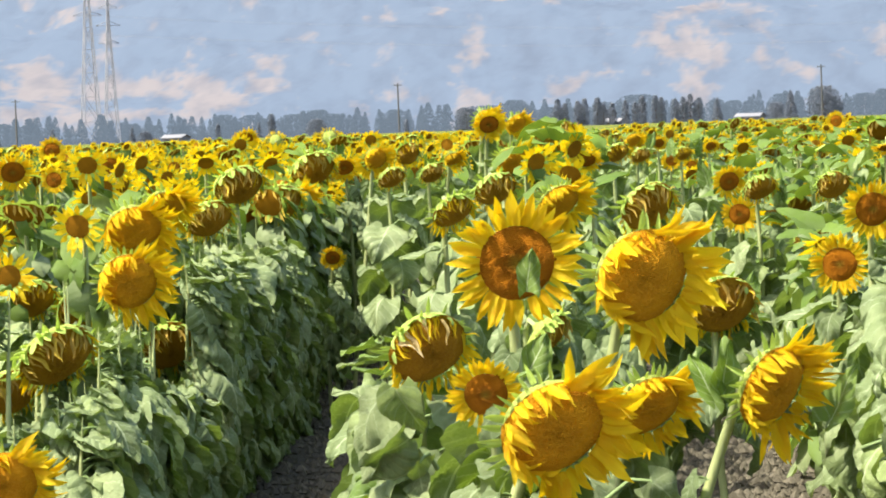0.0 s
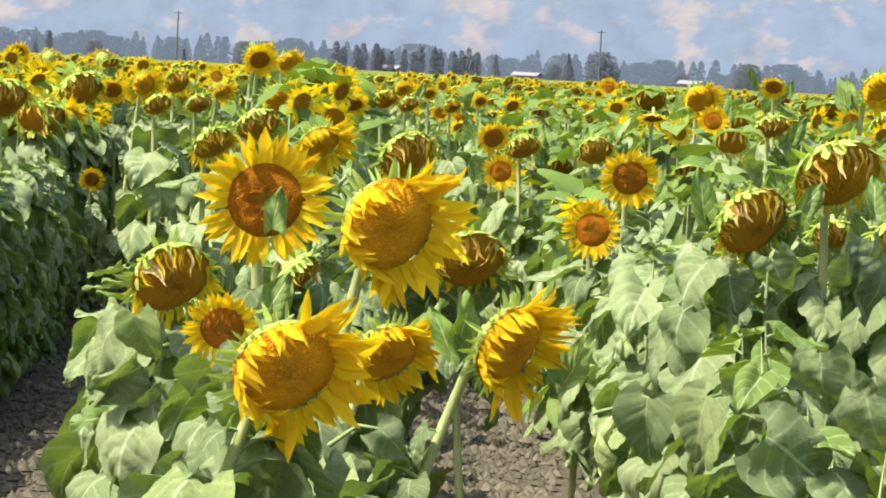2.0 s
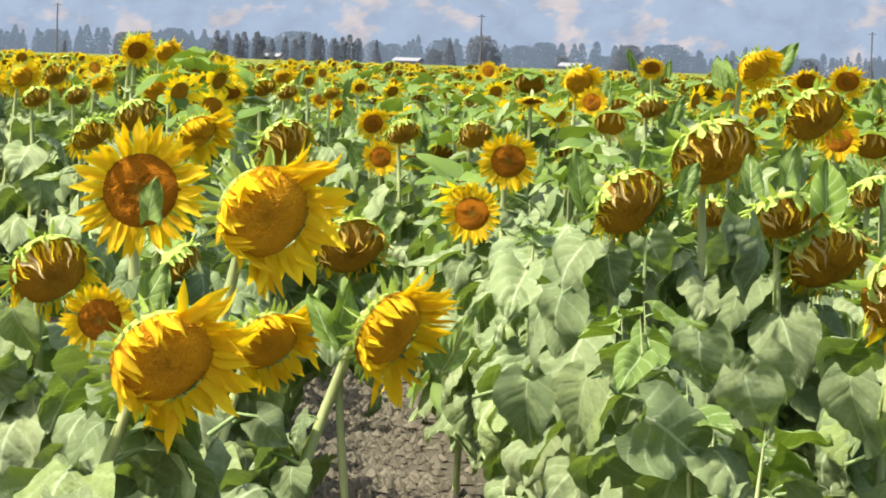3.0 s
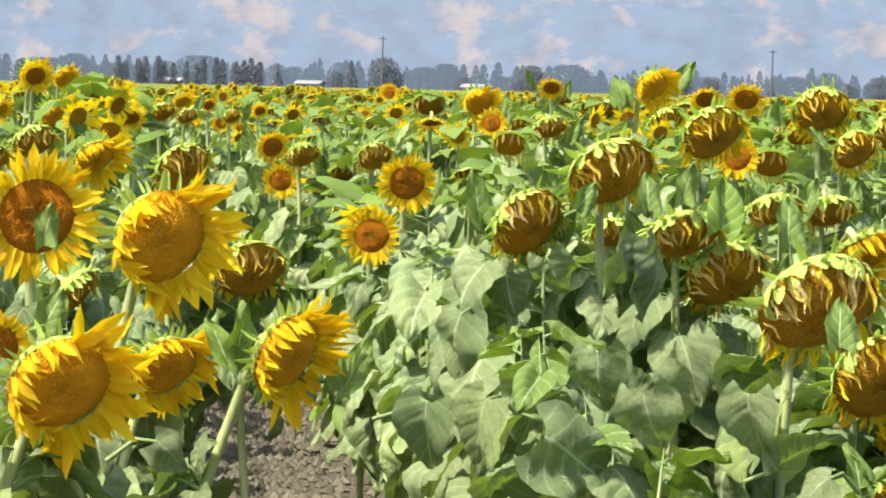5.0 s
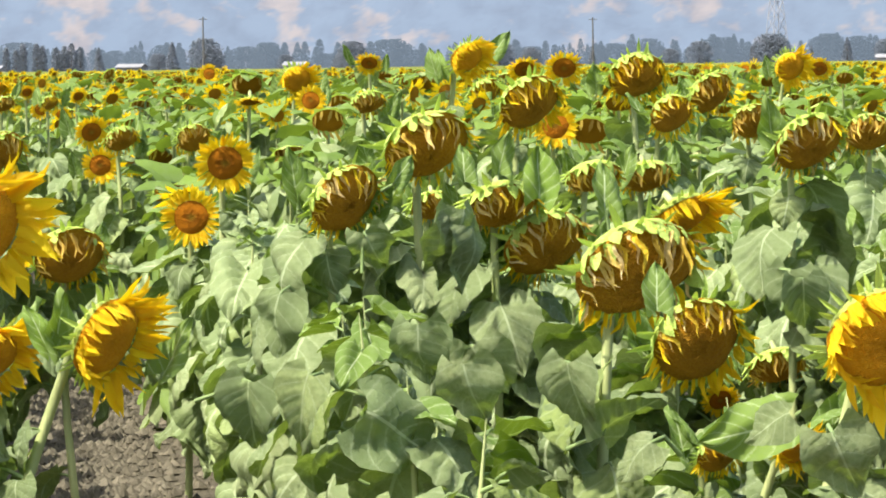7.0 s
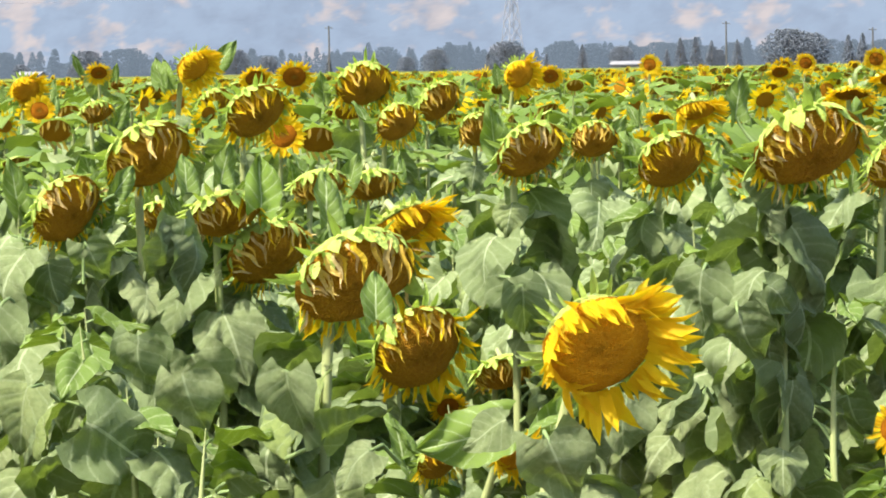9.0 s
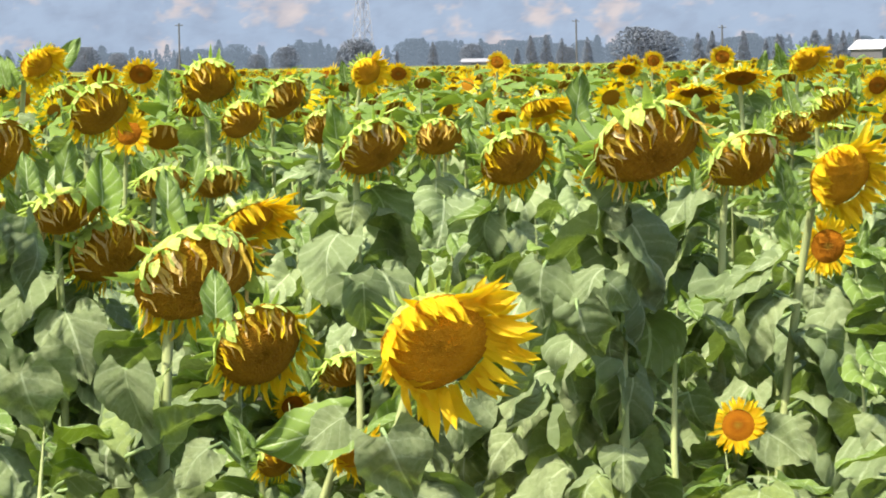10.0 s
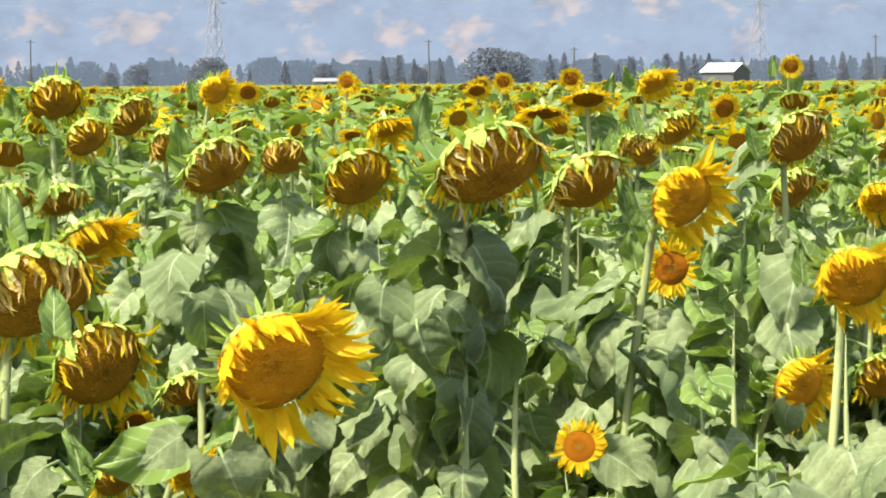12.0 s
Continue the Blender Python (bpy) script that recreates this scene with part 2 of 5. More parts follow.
def leaf_mesh(name, seed, droop, fold, petiole, mat, nu=13, nv=17, wide=0.0):
    """One heart-shaped leaf, one unit long, on its own stem that starts at the origin and leaves along +y."""
    rng = random.Random(seed)
    verts, uvs = [], []
    root = Vector((0, petiole * 0.8, petiole * 0.55))
    sway, wave, wide = rng.uniform(-0.25, 0.25), rng.uniform(0.03, 0.07), wide or rng.uniform(0.39, 0.48)
    ph = [rng.uniform(0, 6.3) for _ in range(4)]
    # spine of the blade, bending down as it goes
    pos, ang = root.copy(), -0.22
    spine = []
    for j in range(nv):
        v = j / (nv - 1)
        spine.append((pos.copy(), ang))
        ang -= droop / (nv - 1) * (1.35 - 0.7 * v)
        pos = pos + Vector((0, math.cos(ang), math.sin(ang))) / (nv - 1)
    for j in range(nv):
        v = j / (nv - 1)
        p, a = spine[j]
        w = wide * (math.sin(math.pi * min(1, 0.10 + 0.9 * v) ** 0.72)) ** 0.8 if v < 0.999 else 0.004
        w = max(w, 0.004)
        up = Vector((0, -math.sin(a), math.cos(a)))
        fwd = Vector((0, math.cos(a), math.sin(a)))
        for i in range(nu):
            u = 2 * i / (nu - 1) - 1
            rag = 1 + 0.05 * math.sin(11 * v + ph[0] + 3 * u) + (0.025 * math.sin(47 * v + ph[1]) if nu > 8 else 0)
            x = u * w * rag
            lift = fold * abs(x) - 0.55 * fold * x * x / wide + wave * abs(u) * math.sin(9.5 * v + ph[1] + (2 if u > 0 else 0)) \
                + ((0.042 if wide > 0.36 else 0.016) * math.sin(31 * (v - 0.34 * abs(u)) + ph[2]) * min(1, 4 * abs(u)) * (1 - 0.6 * abs(u)) + 0.055 * math.sin(5 * v + 4 * u + ph[3]) if nu > 4 else 0)
            back = -0.18 * (abs(u) ** 1.8) * max(0, 1 - 2.2 * v)
            q = p + Vector((x + sway * v * v * 0.35, 0, 0)) + up * lift + fwd * back
            verts.append(q)
            uvs.append((u, v))
    faces = grid_faces(nu, nv)
    slots = [0] * len(faces)
    if petiole > 0:
        tv, tf = tube([(0, 0, 0), (0, petiole * 0.45, petiole * 0.38), root, spine[1][0]], [0.030, 0.022, 0.018, 0.008], 5)
        n = len(verts)
        verts += tv
        uvs += [(0.5, 0.5)] * len(tv)
        faces += [tuple(i + n for i in f) for f in tf]
        slots += [1] * len(tf)
    return mesh_of(name, verts, faces, [mat, PETIOLE], slots, uvs)


def petal_mesh(name, seed, mat, nu=4, nv=7, dry=False, wild=0.0):
    """One ray petal, one unit long along +y, its face towards +z."""
    rng = random.Random(seed)
    wide = rng.uniform(0.09, 0.14) * (0.66 if dry else 1.25)
    curl, side = rng.uniform(-0.40, 0.40), rng.uniform(-0.20, 0.20)
    twist = rng.uniform(-1.6, 1.6) if dry else rng.uniform(-0.5, 0.5)
    ph = rng.uniform(0, 6.3)
    if dry:
        curl = rng.uniform(-0.45, 0.35)
    if wild:
        curl, side, twist = rng.uniform(-0.75, 0.55), rng.uniform(-0.36, 0.36), rng.uniform(-1.1, 1.1)
        wide *= rng.uniform(0.6, 1.0)
    verts = []
    for j in range(nv):
        v = j / (nv - 1)
        w = wide * (0.45 + 0.55 * math.sin(math.pi * min(1.0, 0.16 + 0.72 * v))) * (1 if v < 0.6 else max(0.02, 1 - ((v - 0.6) / 0.4) ** 1.7))
        tw = twist * v
        for i in range(nu):
            u = 2 * i / (nu - 1) - 1
            x, z = u * w, (0.35 * w * u * u if not dry else 0.9 * w * u * u)
            x, z = x * math.cos(tw) - z * math.sin(tw), x * math.sin(tw) + z * math.cos(tw)
            verts.append((x + side * v * v + (0.02 + 0.05 * dry) * math.sin(7 * v + ph), v * (1 - 0.12 * abs(curl)), z + curl * v * v + 0.03 * math.sin(6 * v + ph)))
    return mesh_of(name, verts, grid_faces(nu, nv), [mat])


def disc_mesh(name, seed, mat, rings=13, sides=40, bulge=0.15):
    """The floret disc, radius one, bulging towards +z, with a sunken heart."""
    rng = random.Random(seed)
    verts, faces = [(0, 0, bulge * 0.72)], []
    for j in range(1, rings + 1):
        r = j / rings
        z = bulge * (1 - r ** 2.6) - 0.03 * math.exp(-(r / 0.3) ** 2)
        for i in range(sides):
            a = 2 * math.pi * (i + 0.5 * (j % 2)) / sides
            q = 1 + 0.05 * math.sin(2 * a + seed) * r + rng.uniform(-0.012, 0.012)
            verts.append((r * q * math.cos(a), r * q * math.sin(a), z + rng.uniform(-0.03, 0.03) + 0.03 * math.sin(3 * a + seed) * r))
    for i in range(sides):
        faces.append((0, 1 + i, 1 + (i + 1) % sides))
    for j in range(rings - 1):
        for i in range(sides):
            a, b = 1 + j * sides + i, 1 + j * sides + (i + 1) % sides
            faces.append((a, a + sides, b + sides, b))
    return mesh_of(name, verts, faces, [mat])


def receptacle_mesh(name, mat, sides=22):
    """The green back of a head: a shallow bowl that narrows to the neck."""
    prof = [(0.95, 0.0), (0.99, -0.05), (0.96, -0.17), (0.78, -0.29), (0.50, -0.37), (0.24, -0.44), (0.13, -0.58)]
    verts = [(r * math.cos(2 * math.pi * i / sides), r * math.sin(2 * math.pi * i / sides), z) for r, z in prof for i in range(sides)]
    return mesh_of(name, verts, [f[::-1] for f in grid_faces(sides, len(prof), True)], [mat])


def bract_mesh(name, seed, mat):
    """One pointed green bract, one unit long along +y, its upper face towards +z."""
    rng = random.Random(seed)
    verts, w, t, bend = [], rng.uniform(0.28, 0.40), rng.uniform(-0.1, 0.3), rng.uniform(-0.7, 1.0)
    p = Vector((0, 0, 0))
    for j in range(6):
        v = j / 5
        ww = w * (1 - v ** 1.6) * (0.85 + 0.5 * v) + 0.006
        for u in (-1, 0, 1):
            verts.append(p + Vector((u * ww, 0, 0)) + Vector((0, -math.sin(t), math.cos(t))) * (0.35 * ww * abs(u)))
        p = p + Vector((0, math.cos(t), math.sin(t))) / 5
        t += bend / 5
    return mesh_of(name, verts, grid_faces(3, 6), [mat])


LEAVES = [leaf_mesh("leaf_blade", i, d, f, p, LEAF) for i, (d, f, p) in enumerate([
    (1.2, 0.30, 0.34), (1.5, -0.35, 0.41), (0.7, 0.45, 0.30), (1.7, -0.25, 0.38), (1.3, -0.40, 0.45), (0.9, 0.50, 0.26), (1.6, -0.50, 0.34), (1.1, 0.25, 0.38), (1.8, -0.1, 0.30), (0.5, 0.4, 0.34), (2.0, -0.3, 0.38)])]
UPRIGHT = [leaf_mesh("small_leaf", 40 + i, d, 0.55, 0.15, YOUNG_LEAF_SHADED, wide=0.34) for i, d in enumerate((-0.6, -0.3, 0.3))]
BROAD = [leaf_mesh("broad_leaf", 210 + i, d, f, 0.0, LEAF) for i, (d, f) in enumerate(((0.9, -0.45), (1.2, -0.6), (0.8, -0.35), (1.0, 0.35), (1.4, -0.5)))]
SLENDER = [leaf_mesh("slender_leaf", 230 + i, d, f, 0.0, YOUNG_LEAF_SHADED, wide=0.32) for i, (d, f) in enumerate(((0.3, 0.5), (-0.3, 0.4), (0.5, 0.6)))]
PETALS = [petal_mesh("petal_ray", i, PETAL) for i in range(14)]
WILD_PETALS = [petal_mesh("bent_petal", 70 + i, PETAL, wild=1.0) for i in range(16)]
DRY_PETALS = [petal_mesh("dry_petal", 20 + i, DRIED, 3, 9, True) for i in range(16)]
FADED_PETALS = [petal_mesh("faded_petal", 120 + i, PETAL, 3, 9, True) for i in range(10)]
DISCS = {"gold": [disc_mesh("disc_florets", 12 + i, DISC_GOLD, bulge=0.32) for i in range(3)], "open": [disc_mesh("disc_florets", i, DISC_OPEN) for i in range(3)], "dry": [disc_mesh("disc_seeds", 5 + i, DISC_DRY, bulge=0.44) for i in range(3)]}
BACK_BOWL = receptacle_mesh("receptacle_bowl", RECEPTACLE)
BRACTS = [bract_mesh("bract_scale", i, BRACT) for i in range(6)]

# ---- sunflowers ----
OPEN, BLOWN, DRY, HALF, BACK = "open", "blown", "dry", "half", "back"
LABELS = {
    OPEN: "sunflower in full bloom with golden petals round a brown disc",
    BLOWN: "large nodding sunflower, its yellow petals swept aside by wind",
    DRY: "ripe drooping sunflower with withered petals and bright green bracts",
    HALF: "fading sunflower with half-dried yellow petals hanging over its disc",
    BACK: "sunflower turned away, showing the green back of its head",
}
WIND = Vector((0.75, -0.10, 0.12))
DOWN = Vector((0, 0, -1))
flower_rng = random.Random(11)
taken = []
plants = []


def frame_of(y, z):
    """Axes with y along the first vector and z as near as may be to the second."""
    y = y.normalized()
    x = y.cross(z)
    x = x.normalized() if x.length > 1e-4 else y.orthogonal().normalized()
    z = x.cross(y)
    return Matrix((x, y, z)).transposed().to_4x4()


def head_pose(x, y, z, face, nod):
    """A head's pose: its disc looks along +z of the pose, towards the road, turned by face and bent down by nod."""
    a = math.atan2(-x, -y) - radians(face)
    n = Vector((math.sin(a) * math.cos(radians(nod)), math.cos(a) * math.cos(radians(nod)), -math.sin(radians(nod))))
    up = Vector((0, 0, 1)) - n * n.z
    return Matrix.Translation((x, y, z)) @ frame_of(up, n), n


def ray_layout(kind, pose_m, n, radius, rng):
    """Pose, length, dryness and cut of every petal of a head."""
    rot = pose_m.to_3x3()
    out = []
    rows = {OPEN: (36, 26), BLOWN: (40, 36, 28), DRY: (40, 22), HALF: (38, 26), BACK: (24,)}[kind]
    gust = rng.uniform(0.75, 1.1)
    for row, count in enumerate(rows):
        for k in range(count):
            a = 2 * math.pi * (k + 0.5 * row + rng.uniform(-0.38, 0.38)) / count
            o = rot @ Vector((math.cos(a), math.sin(a), 0))
            high, lee = o.z, o.x
            stray = Vector((rng.gauss(0, 0.13), rng.gauss(0, 0.13), rng.gauss(0, 0.13)))
            dry, cut, foot = False, "wild", 0.03 + 0.03 * row
            if kind in (OPEN, BACK):
                cut = "plain"
                way = o + n * (rng.uniform(-0.14, 0.16) + 0.10 * row) + DOWN * rng.uniform(0.0, 0.15) + WIND * 0.06
                ln = radius * rng.uniform(0.66, 0.98) * (0.9 if row else 1)
            elif kind == BLOWN:
                if lee < -0.25 or (high > 0.45 and lee < 0.25):
                    # on the windward side the petals are folded in over the disc
                    fold = rng.uniform(0.2, 1.0)
                    way = o * (0.55 - 0.95 * fold) + n * rng.uniform(0.45, 0.9) + WIND * 0.5 * fold + DOWN * 0.25 + 0.6 * stray
                    ln = radius * rng.uniform(0.36, 0.66)
                else:
                    way = o * rng.uniform(0.75, 1.0) + n * rng.uniform(-0.05, 0.4) + WIND * gust * rng.uniform(0.4, 1.0) * (1 if high > -0.3 else 0.45) + DOWN * rng.uniform(0.1, 0.6) + 1.5 * stray
                    ln = radius * rng.uniform(0.55, 1.08)
            elif high > -0.30 and lee < 0.75:
                # withered rays lie folded in over the upper part of the disc
                dry = kind == DRY and rng.random() < 0.88 or rng.random() < 0.3
                cut, foot = "thin", 0.10 + 0.06 * row
                way = -o * rng.uniform(0.55, 0.95) + DOWN * rng.uniform(0.15, 0.6) + n * rng.uniform(0.42, 0.85) + Vector((rng.uniform(-0.05, 0.3), 0, 0)) + 1.1 * stray
                ln = radius * rng.uniform(0.34, 0.80) * (1 if high > 0.2 else 0.7)
            else:
                cut = "thin" if rng.random() < 0.5 else "wild"
                dry = kind == DRY and rng.random() < 0.35
                way = o * rng.uniform(0.25, 0.8) + DOWN * rng.uniform(0.3, 0.8) + n * rng.uniform(0.0, 0.35) + stray
                ln = radius * (rng.uniform(0.32, 0.66) if kind == HALF else rng.uniform(0.22, 0.46))
            if rng.random() < (0.05 if kind in (OPEN, BACK) else 0.10):
                continue
            m = frame_of(way, n + 0.15 * o)
            m.translation = rot @ Vector((0.96 * radius * math.cos(a), 0.96 * radius * math.sin(a), radius * foot))
            out.append((m, ln, dry, cut))
    return out


def disc_radius(kind, size):
    return size / 2 * {OPEN: 0.60, BLOWN: 0.70, DRY: 0.98, HALF: 0.90, BACK: 0.60}[kind]


def stalk_of(root, base, neck, n, thick, head=True):
    """Stem from the soil to the neck; it bends over where the head hangs."""
    b, e = Vector(base), Vector(neck)
    rise = e.z - b.z
    p = [b + Vector((0, 0, -0.03))]
    hook = e - n * 0.05 + Vector((0, 0.05, -0.05))
    for k in range(1, 6):
        s = k / 5.0
        q = b.lerp(Vector((hook.x, hook.y, hook.z)), s)
        q.z = b.z + (hook.z - b.z) * s
        p.append(q + Vector((0.026 * math.sin(3.1 * s) * math.sin(b.x * 19 + 7 * b.y), 0.018 * math.sin(4 * s + b.y), 0)))
    p += [e - n * 0.03 + Vector((0, 0.015, 0.0)), e]
    r = [thick * (1 - (0.30 if head else 0.9) * i / (len(p) - 1)) for i in range(len(p))]
    inv = root.matrix_world.inverted()
    top = len(p) if head else 6
    v, f = tube([inv @ q for q in p[:top]], r[:top] if head else [thick * k for k in (1, 0.92, 0.82, 0.68, 0.45, 0.08)], 8)
    put("stalk", mesh_of("stalk", v, f, [STALK]), root, Matrix())
    return p


def dress_with_leaves(root, path, height, rng, count, size, low=0.22, single=True, hang=0.0, side=None):
    inv = root.matrix_world.inverted()
    a0 = rng.uniform(0, 6.3)
    rest, placed = [], 0
    for k in range(count):
        s = low + (0.95 - low) * max(0.0, (k + rng.uniform(-0.3, 0.3)) / max(1, count - 1)) ** 0.85
        s = min(0.97, max(0.1, s))
        i = min(4, int(s * 5))
        at = path[i].lerp(path[i + 1], s * 5 - i)
        a = a0 + 2.4 * k + rng.uniform(-0.5, 0.5) if side is None else side + rng.gauss(0, 0.85)
        ln = size * (0.62 + 0.55 * math.sin(math.pi * min(1, 0.15 + 0.8 * (1 - s)))) * rng.uniform(0.8, 1.15)
        me = rng.choice(LEAVES)
        if s > 0.84 and rng.random() < 0.75:
            me, ln = rng.choice(UPRIGHT), ln * 0.8
        for attempt in range(9):
            m = Matrix.Translation(inv @ at) @ Euler((rng.uniform(-0.4, 0.2) - hang, rng.uniform(-0.3, 0.3), a)).to_matrix().to_4x4() @ Matrix.Diagonal((ln, ln, ln, 1))
            spots = [root.matrix_world @ m @ Vector(q) for q in ((0, 0.6, 0.2), (0, 1.0, -0.05), (0, 1.25, -0.4))]
            if not any(hides_a_bloom(q, r * ln) for q, r in zip(spots, (0.42, 0.48, 0.3))):
                break
            a += 1.3
            if attempt > 3:
                ln *= 0.84
        else:
            continue
        placed += 1
        if single:
            put("leaf", me, root, m)
        else:
            rest.append((m, me))
    if rest:
        tagged(put("foliage", massed("foliage", rest, [LEAF_MASS, PETIOLE]), root, Matrix()), kind="stuff")
    return placed


blooms = []


def sunflower(kind, x, y, z, size, face, nod):
    blooms.append((kind, x, y, z, size, face, nod))


def hides_a_bloom(q, reach):
    """True where a leaf round q would stand between the road and a bloom, or the bare lane, behind it."""
    if q.z < 1.2 and q.y < 21:
        k = EYE / (EYE - q.z)
        if 14.0 < q.y * k < 20.5 and 0.38 < q.x * k < 0.90 + 0.6 * reach * k:
            return True
    for _, x, y, z, size, _, _ in blooms:
        if abs(q.x / q.y - x / y) > 0.04:
            continue
        if q.y < y + 0.10:
            s = q.y / y
            if (q.x - x * s) ** 2 + (q.z - EYE - (z - EYE) * s) ** 2 < (0.50 * size * s + reach) ** 2:
                return True
    for x, y, z, length, tip, _ in showy:
        if q.y < y - 0.05 and abs(q.x / q.y - x / y) < 0.04:
            s = q.y / y
            if (q.x - x * s) ** 2 + (q.z - EYE - (z - EYE) * s) ** 2 < (0.26 * length * s + 0.8 * reach) ** 2:
                return True
    return False


def grow_sunflower(kind, x, y, z, size, face, nod):
    """One plant whose head stands at x, y, z; size is the head's breadth."""
    rng = flower_rng
    pm, n = head_pose(x, y, z, face, nod)
    radius = disc_radius(kind, size)
    if kind == BACK:
        pm, n = head_pose(x, y, z, face + 180, nod)
    back = Vector((x, y, z)) - n * radius * 0.55
    base = (x - ((0.32 if y < 10 else 0.13) if kind == BLOWN else 0.0) + rng.uniform(-0.05, 0.05) - n.x * 0.12 + (0.10 if kind == OPEN and y < 9.3 else 0.0), y - n.y * 0.16 + rng.uniform(-0.03, 0.03), 0)
    root = thing("sunflower", Matrix.Translation(base), LABELS[kind], "sunflower", "sunflowers in the field")
    path = stalk_of(root, base, back, n, 0.0095 + 0.022 * size)
    inv = root.matrix_world.inverted()
    head = put("head", rng.choice(DISCS["gold" if kind == BLOWN else "open" if kind in (OPEN, BACK) else "dry"]), root, inv @ pm @ Matrix.Diagonal((radius, radius, radius, 1)), "brown floret disc" if kind in (OPEN, BLOWN, BACK) else "dull brown seed disc")
    unit = Matrix.Diagonal((1 / radius, 1 / radius, 1 / radius, 1)) @ pm.to_3x3().to_4x4().inverted()
    put("receptacle", BACK_BOWL, head, Matrix(), "pale green back of the head")
    near = y < 13
    joined = [[], [], []]
    spent = kind in (DRY, HALF)
    for k in range(46 if spent else 34):
        a = 2 * math.pi * (k + rng.uniform(-0.3, 0.3)) / (23 if spent else 34)
        if not spent:
            tilt, ln, wide = rng.uniform(-0.7, 0.15), rng.uniform(0.30, 0.55), rng.uniform(0.38, 0.6)
        elif k < 23:
            # broad bracts laid over the rim like shingles, on the upper side
            tilt, ln, wide = rng.uniform(0.75, 1.55), rng.uniform(0.36, 0.52), rng.uniform(0.9, 1.2)
            if math.sin(a) < -0.25:
                tilt, ln, wide = rng.uniform(-0.3, 0.3), 0.55 * ln, 0.7
        else:
            # narrow ones that stand off, mostly to windward
            tilt, ln, wide = rng.uniform(-0.5, 0.6), rng.uniform(0.36, 0.62), rng.uniform(0.35, 0.6)
            if math.cos(a) > 0.2 or math.sin(a) < -0.6:
                if k % 2:
                    continue
                ln *= 0.6
        local = Matrix.Rotation(a - math.pi / 2, 4, "Z") @ Matrix.Translation((0, 1.0, -0.06 - 0.07 * (k % 2))) @ Matrix.Rotation(tilt, 4, "X") @ Matrix.Diagonal((ln * wide, ln, ln, 1))
        if near:
            put("bract", rng.choice(BRACTS), head, local, "pointed bright green bract")
        else:
            joined[2].append((local, rng.choice(BRACTS)))
    for m, ln, dry, cut in ray_layout(kind, pm, n, radius, rng):
        me = rng.choice(DRY_PETALS if dry else {"plain": PETALS, "thin": FADED_PETALS, "wild": WILD_PETALS}[cut])
        local = unit @ m @ Matrix.Diagonal((ln, ln, ln, 1))
        if near:
            put("petal", me, head, local, "withered tan petal" if dry else "")
        else:
            joined[dry].append((local, me))
    for dry, items in enumerate(joined):
        if items:
            name = ("petal_fringe", "withered_fringe", "bract_fringe")[dry]
            tagged(put(name, massed(name, items, [(PETAL_FAR, DRIED_FAR, BRACT_FAR if kind != BACK else LEAF_FAR)[dry]]), head, Matrix()), kind="stuff")
    left_bed = x < -1.2
    dress_with_leaves(root, path, z, rng, 24 if left_bed else 19 if y < 15 else 13, rng.uniform(0.15, 0.18) if left_bed else rng.uniform(0.20, 0.26), single=y < 14 and not left_bed, hang=0.4 * left_bed, side=-math.pi / 2 if left_bed and x > -2.2 else None)
    hang = [path[i].lerp(path[i + 1], 0.3) for i in (1, 2, 3, 4)] if y < 17 else []
    for at in hang:
        for attempt in range(6):
            s = rng.uniform(0.12, 0.18) * (1 - 0.08 * attempt)
            a = math.pi + rng.uniform(-1.0, 1.0)
            ahead = at + Vector((-math.sin(a), math.cos(a), 0)) * 0.8 * s
            if not hides_a_bloom(ahead, 0.45 * s) and not hides_a_bloom(ahead + Vector((0, 0, -0.4 * s)), 0.4 * s):
                put("leaf", rng.choice(LEAVES), root, Matrix.Translation(at - Vector(base)) @ Euler((rng.uniform(-0.5, 0.0), rng.uniform(-0.3, 0.3), a)).to_matrix().to_4x4() @ Matrix.Diagonal((s, s, s, 1)))
                break
    for k in range(5 if y < 13 and z < 1.4 else 3 if y < 20 and z < 1.4 else 0):
        s, side = rng.uniform(0.10, 0.18 if y < 13 else 0.14), (-1, 1)[k % 2]
        at = Vector((x + side * rng.uniform(0.3, 0.6) * size, y + rng.uniform(0.03, 0.15), z + rng.uniform(-0.7, 0.1) * size))
        if not hides_a_bloom(at + Vector((0, 0, 0.5 * s)), 0.3 * s):
            near_stem = path[-3].lerp(at, rng.uniform(0.2, 0.55 if y < 13 else 0.35))
            m = Matrix.Translation(near_stem - Vector(base)) @ Euler((rng.uniform(0.5, 1.0), 0, rng.uniform(-0.8, 0.8) - side * 1.3)).to_matrix().to_4x4()
            put("leaf", rng.choice(UPRIGHT), root, m @ Matrix.Diagonal((s, s, s, 1)))
    for side in ((-1, 1) if kind in (DRY, HALF) and 9 < y < 18 and x > 0.8 else ()):
        s = rng.uniform(0.12, 0.17)
        at = Vector((x + side * rng.uniform(0.45, 0.7) * size, y + rng.uniform(-0.02, 0.08), z - rng.uniform(0.5, 0.8) * size))
        if not hides_a_bloom(at + Vector((0, 0, 0.6 * s)), 0.1 * s):
            m = Matrix.Translation(path[-3].lerp(at, 0.55) - Vector(base)) @ Euler((rng.uniform(0.8, 1.2), 0, -side * rng.uniform(0.7, 1.4) + math.pi * (rng.random() < 0.4))).to_matrix().to_4x4()
            put("leaf", rng.choice(UPRIGHT), root, m @ Matrix.Diagonal((s, s, s, 1)))
